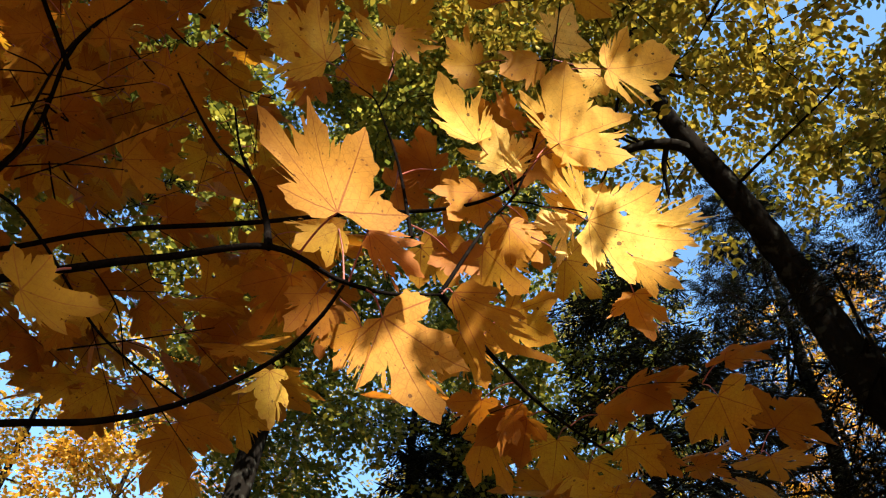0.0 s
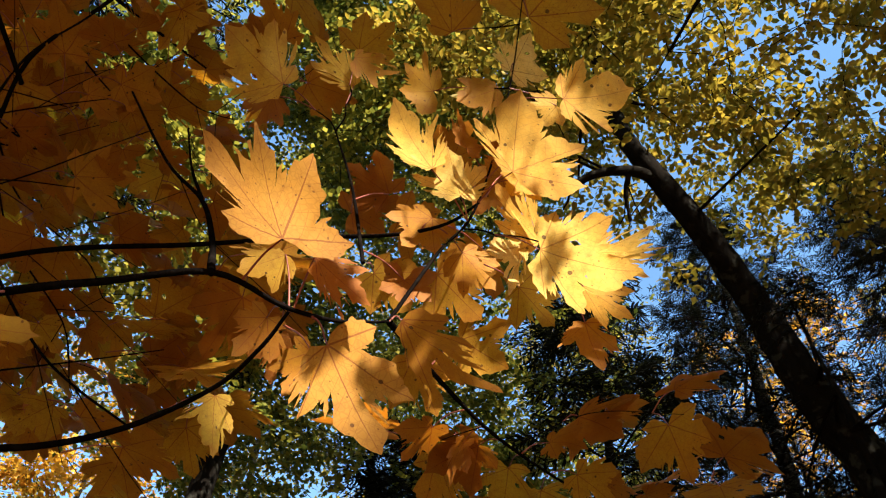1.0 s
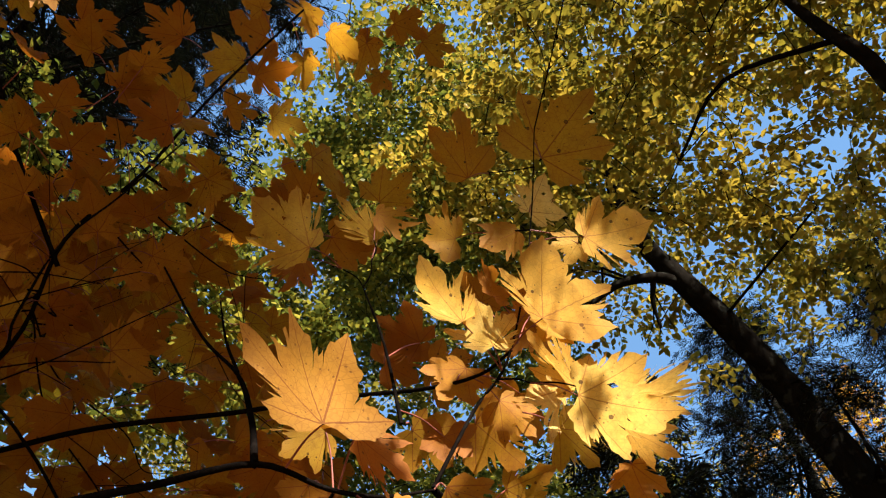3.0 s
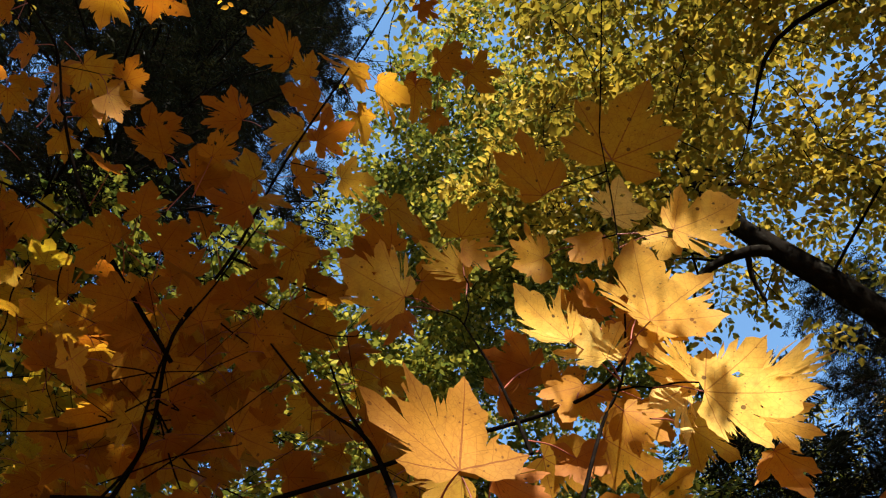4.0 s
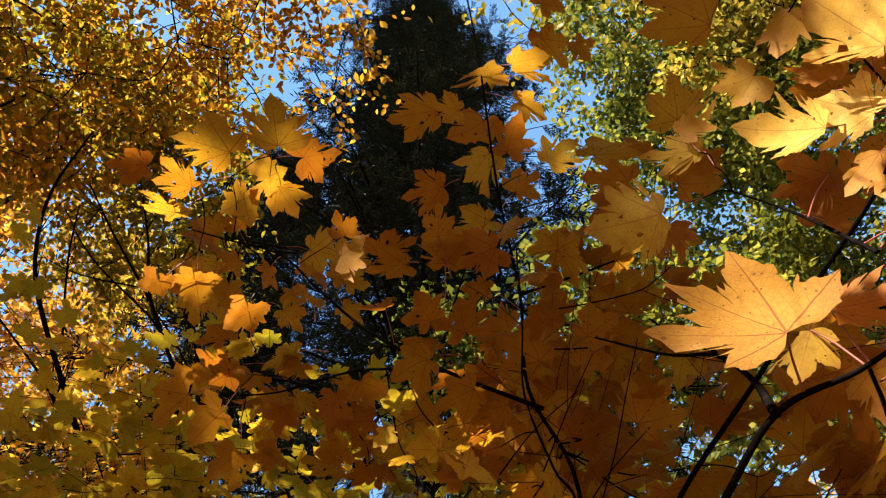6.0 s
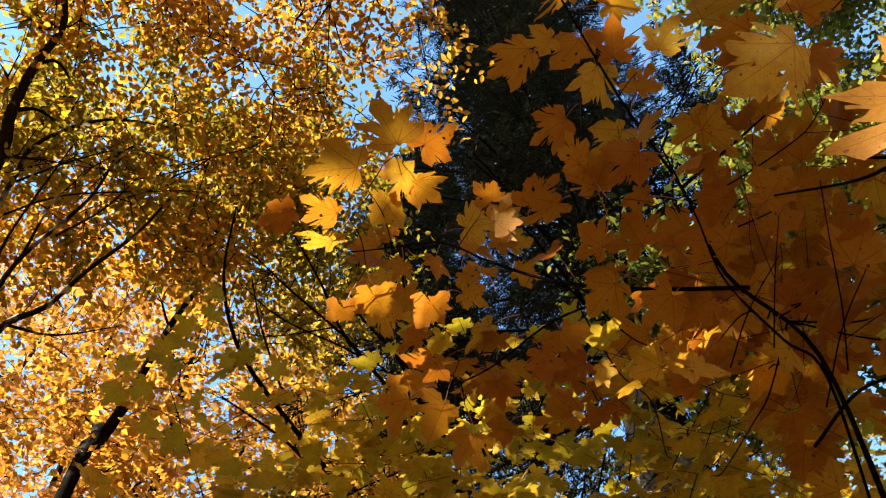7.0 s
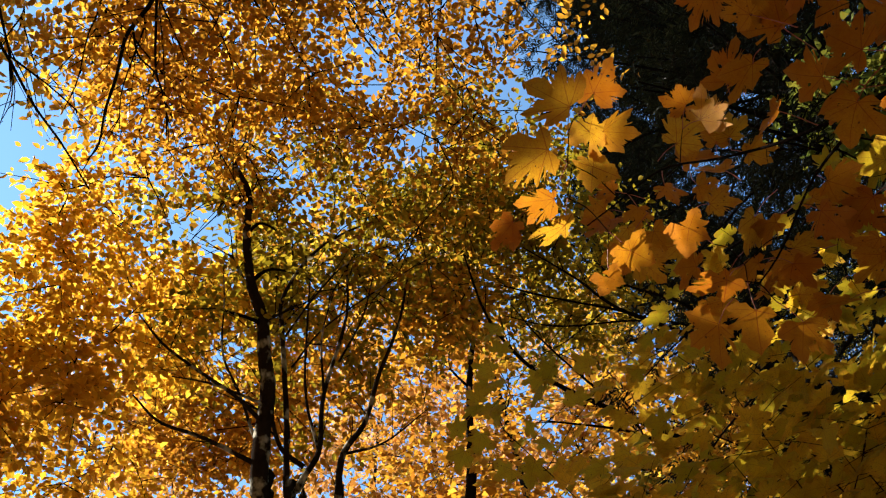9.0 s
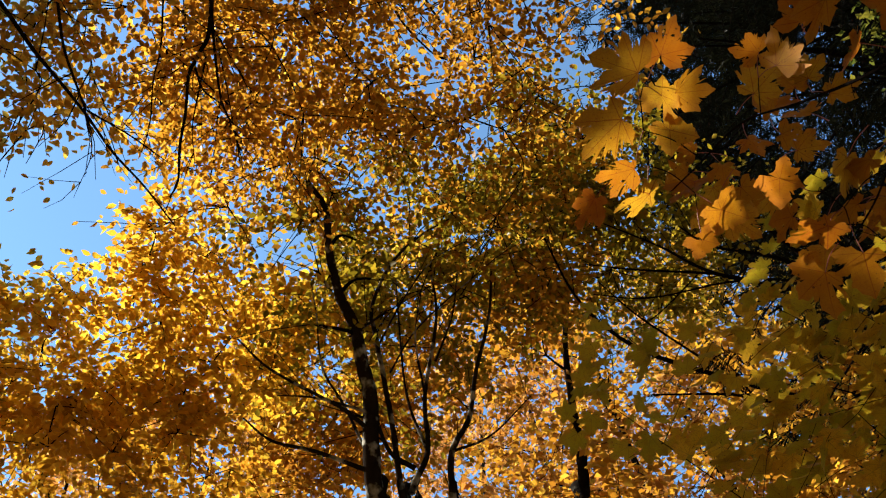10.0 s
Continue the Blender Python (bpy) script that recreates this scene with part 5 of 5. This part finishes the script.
hero((-0.498, 0.310, 3.526), (-0.565, 0.211, 3.514), (-0.177, 0.001, 0.984), [(-69, 0.43), (-32, 0.82), (0, 1.0), (36, 0.91), (74, 0.47)], 4, "", 0.73)
hero((-0.992, 0.097, 2.978), (-0.958, 0.015, 2.970), (-0.375, -0.240, 0.896), [(-94, 0.26), (-25, 0.64), (0, 1.0), (69, 0.51), (145, 0.48)], 0, "", 0.83)
hero((-1.051, 0.113, 2.931), (-1.116, 0.078, 2.886), (-0.535, -0.084, 0.841), [(-98, 0.64), (-65, 0.79), (0, 1.0), (72, 0.47)], 2, "", 0.73)
hero((-1.093, 0.175, 2.889), (-1.154, 0.186, 2.848), (-0.563, -0.049, 0.825), [(-96, 0.77), (-42, 1.06), (0, 1.0), (44, 0.6)], 1, "", 0.73)
hero((-1.045, 0.041, 2.939), (-1.108, 0.000, 2.894), (-0.528, -0.123, 0.840), [(-110, 0.82), (-53, 0.81), (0, 1.0), (46, 0.43)], 5, "", 0.78)
hero((-0.905, -0.032, 3.100), (-0.949, -0.004, 3.084), (-0.427, -0.160, 0.890), [(-157, 0.96), (-82, 0.98), (0, 1.0), (89, 0.99)], 3, "", 0.85)
hero((-0.920, 0.089, 3.090), (-0.957, 0.113, 3.074), (-0.440, -0.097, 0.893), [(-143, 1.18), (-69, 1.3), (0, 1.0), (100, 0.99)], 1, "", 0.85)
hero((-0.732, 0.469, 2.638), (-0.711, 0.515, 2.587), (-0.655, 0.676, 0.338), [(-170, 0.56), (-71, 0.37), (0, 1.0), (16, 0.54), (116, 0.42)], 3, "yellow", 0.73)
hero((-0.926, -0.096, 3.084), (-0.952, -0.076, 3.075), (-0.437, -0.193, 0.879), [(-151, 1.28), (-94, 1.3), (0, 1.0), (83, 1.12)], 0, "", 0.83)

# leaves in the shade behind the sunlit spray
add_leaf((0.004, 0.649, 2.727), (0.023, 0.599, 2.755), (0.003, 0.499, 0.867), 1.1, 0, (0.043, 0.600, 2.545))
add_leaf((0.079, 0.667, 2.713), (0.038, 0.720, 2.676), (0.026, 0.593, 0.805), 1.1, 1, (0.051, 0.600, 2.544))
add_leaf((-0.074, 0.733, 2.671), (-0.000, 0.761, 2.656), (-0.092, 0.637, 0.765), 1.1, 2, (-0.053, 0.665, 2.537))
add_leaf((-0.154, 0.752, 2.710), (-0.074, 0.739, 2.737), (-0.148, 0.630, 0.762), 1.0, 0, (-0.125, 0.602, 2.536))
add_leaf((-0.096, 0.727, 2.733), (-0.166, 0.690, 2.753), (-0.106, 0.614, 0.782), 1.0, 3, (-0.122, 0.598, 2.515))
add_leaf((0.056, 0.735, 2.610), (0.013, 0.787, 2.564), (0.010, 0.662, 0.749), 1.1, 1, (0.000, 0.622, 2.507))
add_leaf((-0.009, 0.737, 2.547), (0.058, 0.784, 2.507), (-0.042, 0.685, 0.727), 1.1, 0, (-0.012, 0.610, 2.417))
add_leaf((0.112, 0.774, 2.575), (0.167, 0.812, 2.534), (0.055, 0.692, 0.720), 1.0, 2, (0.054, 0.661, 2.477))
add_leaf((-0.034, 0.795, 2.431), (0.005, 0.845, 2.376), (-0.063, 0.754, 0.654), 1.0, 4, (-0.020, 0.688, 2.325))
add_leaf((0.031, 0.806, 2.488), (0.100, 0.832, 2.461), (-0.009, 0.738, 0.675), 1.0, 5, (-0.006, 0.709, 2.333))
add_leaf((-0.089, 0.676, 2.463), (-0.038, 0.714, 2.436), (-0.115, 0.684, 0.721), 1.1, 0, (-0.088, 0.604, 2.392))
add_leaf((-0.220, 0.714, 2.407), (-0.258, 0.744, 2.362), (-0.231, 0.711, 0.664), 1.0, 1, (-0.138, 0.485, 2.168))
add_leaf((-0.161, 0.751, 2.387), (-0.192, 0.787, 2.338), (-0.178, 0.743, 0.645), 1.0, 3, (-0.132, 0.499, 2.158))
# the bough drawn on unseen overhead, with leaves placed to throw single shadows on the sunlit spray
SHADOW_BOUGH = twig([(0.098, 0.444, 2.924), (0.22, 0.02, 3.06), (0.40, -0.25, 3.14), (0.58, -0.48, 3.22)], 0.0012, 0.0007)
for spot, size in (((0.142, 0.573, 2.432), 0.034), ((0.127, 0.478, 2.515), 0.045), ((-0.090, 0.340, 2.158), 0.034), ((0.011, 0.570, 2.203), 0.10), ((-0.304, 0.594, 2.831), 0.06), ((0.191, 0.539, 2.768), 0.04),
                   ((-0.004, 0.682, 2.463), 0.09), ((-0.086, 0.448, 2.170), 0.05), ((-0.039, 0.508, 2.123), 0.04), ((0.123, 0.911, 2.372), 0.11), ((0.143, 0.471, 2.987), 0.15), ((-0.031, 0.510, 3.039), 0.11)):
    c = Vector(spot) + SUN * 1.1
    y = Vector((random.uniform(-1, 1), random.uniform(-1, 1), random.uniform(-1, 1))).cross(SUN).normalized()
    foot = c - y * size * 0.4
    near = Vector(SHADOW_BOUGH[int(np.argmin(np.linalg.norm(SHADOW_BOUGH - np.array(foot), axis=1)))])
    twig([near, near.lerp(foot, 0.5) + Vector((0, 0, 0.03)), foot], 0.0011, 0.0007)
    add_leaf(foot, foot + y * size, SUN, 1.0)
# low boughs whose broad leaves close the shade
LOW = [twig(q, 0.0016, 0.0009) for q in (
           [(-0.750, 0.727, 2.659), (-0.669, 0.722, 2.718), (-0.580, 0.705, 2.780), (-0.499, 0.689, 2.829)],
           [(-0.780, 0.653, 2.757), (-0.680, 0.655, 2.820), (-0.585, 0.658, 2.869)],
           [(-0.802, 0.573, 2.731), (-0.714, 0.601, 2.774), (-0.625, 0.642, 2.803)],
           [(-0.786, 0.680, 2.611), (-0.680, 0.703, 2.671), (-0.591, 0.731, 2.704)],
           [(-0.643, 0.898, 2.460), (-0.536, 0.918, 2.512), (-0.433, 0.928, 2.555)])]
for k, q in enumerate(LOW):
    dress(q, 0.07, 0.11, 0.02, 300 + k)
# leaves along the twigs
dress(S1, 0.085, 0.08, 0.35, 1)
dress(S2, 0.085, 0.08, 0.15, 2)
dress(S3, 0.08, 0.08, 0.1, 3)
dress(S4, 0.07, 0.08, 0.03, 4)
dress(B4, 0.08, 0.11, 0.12, 5)
dress(B5, 0.07, 0.11, 0.05, 6)
dress(B7, 0.07, 0.085, 0.3, 7)
dress(B8, 0.09, 0.11, 0.1, 8)
dress(B9, 0.09, 0.11, 0.05, 9)
dress(B3[:20], 0.09, 0.11, 0.05, 10)
count = 0
for line, n, reach in ((S1[:30], 5, 0.27), (S2, 5, 0.25), (S2[22:], 4, 0.2), (S3, 4, 0.25), (B2[6:26], 8, 0.26), (B3[:28], 12, 0.32), (B4, 5, 0.22), (B8, 9, 0.28), (B9, 8, 0.26), (B7[8:], 4, 0.3), *((q[2:], 6, 0.28) for q in INNER), *((q, 2, 0.30) for q in LOW)):
    rng = random.Random(700 + count)
    for k in range(n):
        i = int(len(line) * (0.15 + 0.85 * (k + rng.random()) / n)) if k < n else 0
        i = max(1, min(i, len(line) - 1))
        d = Vector(line[i] - line[i - 1]).normalized()
        side = d.cross(Vector((0, 0, 1))).normalized() * (1 if k % 2 else -1)
        spray(line[i], d * 0.5 + side + Vector((0, 0, rng.uniform(-0.2, 0.35))), reach * rng.uniform(0.6, 1.1), 0.084 if reach < 0.29 else 0.106, 900 + count)
        count += 1


def olive_maple():
    """The second young maple, whose leaves are still olive-yellow: level sprays in storeys."""
    rng = random.Random(77)
    foot = compass(84, 2.6, -0.05)
    tree = new("maple_sapling")
    tree.location = foot
    tagged(tree, "young maple with level sprays of olive-yellow leaves", "tree")
    back = Matrix.Translation(-foot)
    stem = smooth_path([foot, compass(84, 2.6, 1.5), compass(84, 2.58, 3.2), compass(83, 2.55, 4.9)], 6)
    me = tubes("trunk", [(stem, np.linspace(0.03, 0.008, len(stem)))], M_BARK, 8, 0.04)
    me.transform(back)
    part("trunk", me, tree)
    twigs, pos, way, top, size = [], [], [], [], []
    for k in range(42):
        az, rise, d = rng.uniform(44, 113), radians(rng.uniform(35, 53)), rng.uniform(1.85, 2.9)
        end = compass(az, d * math.cos(rise), 1.62 + d * math.sin(rise))
        a = Vector(stem[min(len(stem) - 1, int((0.35 + 0.5 * k / 42) * len(stem)))])
        a.z = min(a.z, end.z - 0.1)
        a.xy = compass(84, 2.58, 0).xy
        line = smooth_path([a, a.lerp(end, 0.3) + Vector((rng.gauss(0, 0.06), rng.gauss(0, 0.06), 0.08)), a.lerp(end, 0.65) + Vector((rng.gauss(0, 0.06), rng.gauss(0, 0.06), 0.06)), end], 6)
        twigs.append((line, np.linspace(0.0035, 0.0010, len(line))))
        for j in range(7, len(line)):
            d = Vector(line[j] - line[j - 1]).normalized()
            side = d.cross(Vector((0, 0, 1))).normalized()
            for sign in (-1, 1):
                off = Vector(line[j]) + side * sign * rng.uniform(0.05, 0.3) + d * rng.uniform(-0.05, 0.1)
                twigs.append((np.array([line[j], (Vector(line[j]) + off) / 2 + Vector((0, 0, 0.01)), off]), np.array((0.0010, 0.0008, 0.0006))))
                for g in range(3):
                    h = (d * rng.uniform(-0.2, 1) + side * sign * rng.uniform(0.1, 1) * (1 if g else -0.4) + Vector((0, 0, rng.uniform(-0.6, 0.1)))).normalized()
                    pos.append(off - side * sign * 0.06 * g + h * 0.04)
                    way.append(h)
                    top.append((rng.gauss(0, 0.3), rng.gauss(0, 0.3), 1))
                    size.append(rng.uniform(0.042, 0.066))
    pos, way, top, size = (np.array([tuple(q) if not isinstance(q, float) else q for q in lst]) for lst in (pos, way, top, size))
    ok = np.linalg.norm(pos - np.array((0, 0, 1.65)), axis=1) > 1.6
    pick = np.arange(len(pos)) % 6
    for i, shape in enumerate(RIM_SHAPES):
        m = ok & (pick == i)
        me = blades("foliage", pos[m], way[m], top[m], size[m], shape, M_OLIVE_MANY)
        me.transform(back)
        part("foliage", me, tree, kind="stuff")
    me = tubes("twigwork", twigs, M_TWIG, 5)
    me.transform(back)
    part("twigwork", me, tree, kind="stuff")


olive_maple()
for i, (v, f, uv) in enumerate(PLAIN_SHAPES):
    rest = [m for s, m in spare if s == i]
    if rest:
        vv = np.concatenate([(np.column_stack([v, np.ones(len(v))]) @ np.array(m).T)[:, :3] for m in rest])
        ff = np.concatenate([f + k * len(v) for k in range(len(rest))])
        part("foliage", mesh_of("foliage", vv, ff, M_MAPLE_MANY, np.tile(uv, (len(rest), 1)), True), maple, kind="stuff")
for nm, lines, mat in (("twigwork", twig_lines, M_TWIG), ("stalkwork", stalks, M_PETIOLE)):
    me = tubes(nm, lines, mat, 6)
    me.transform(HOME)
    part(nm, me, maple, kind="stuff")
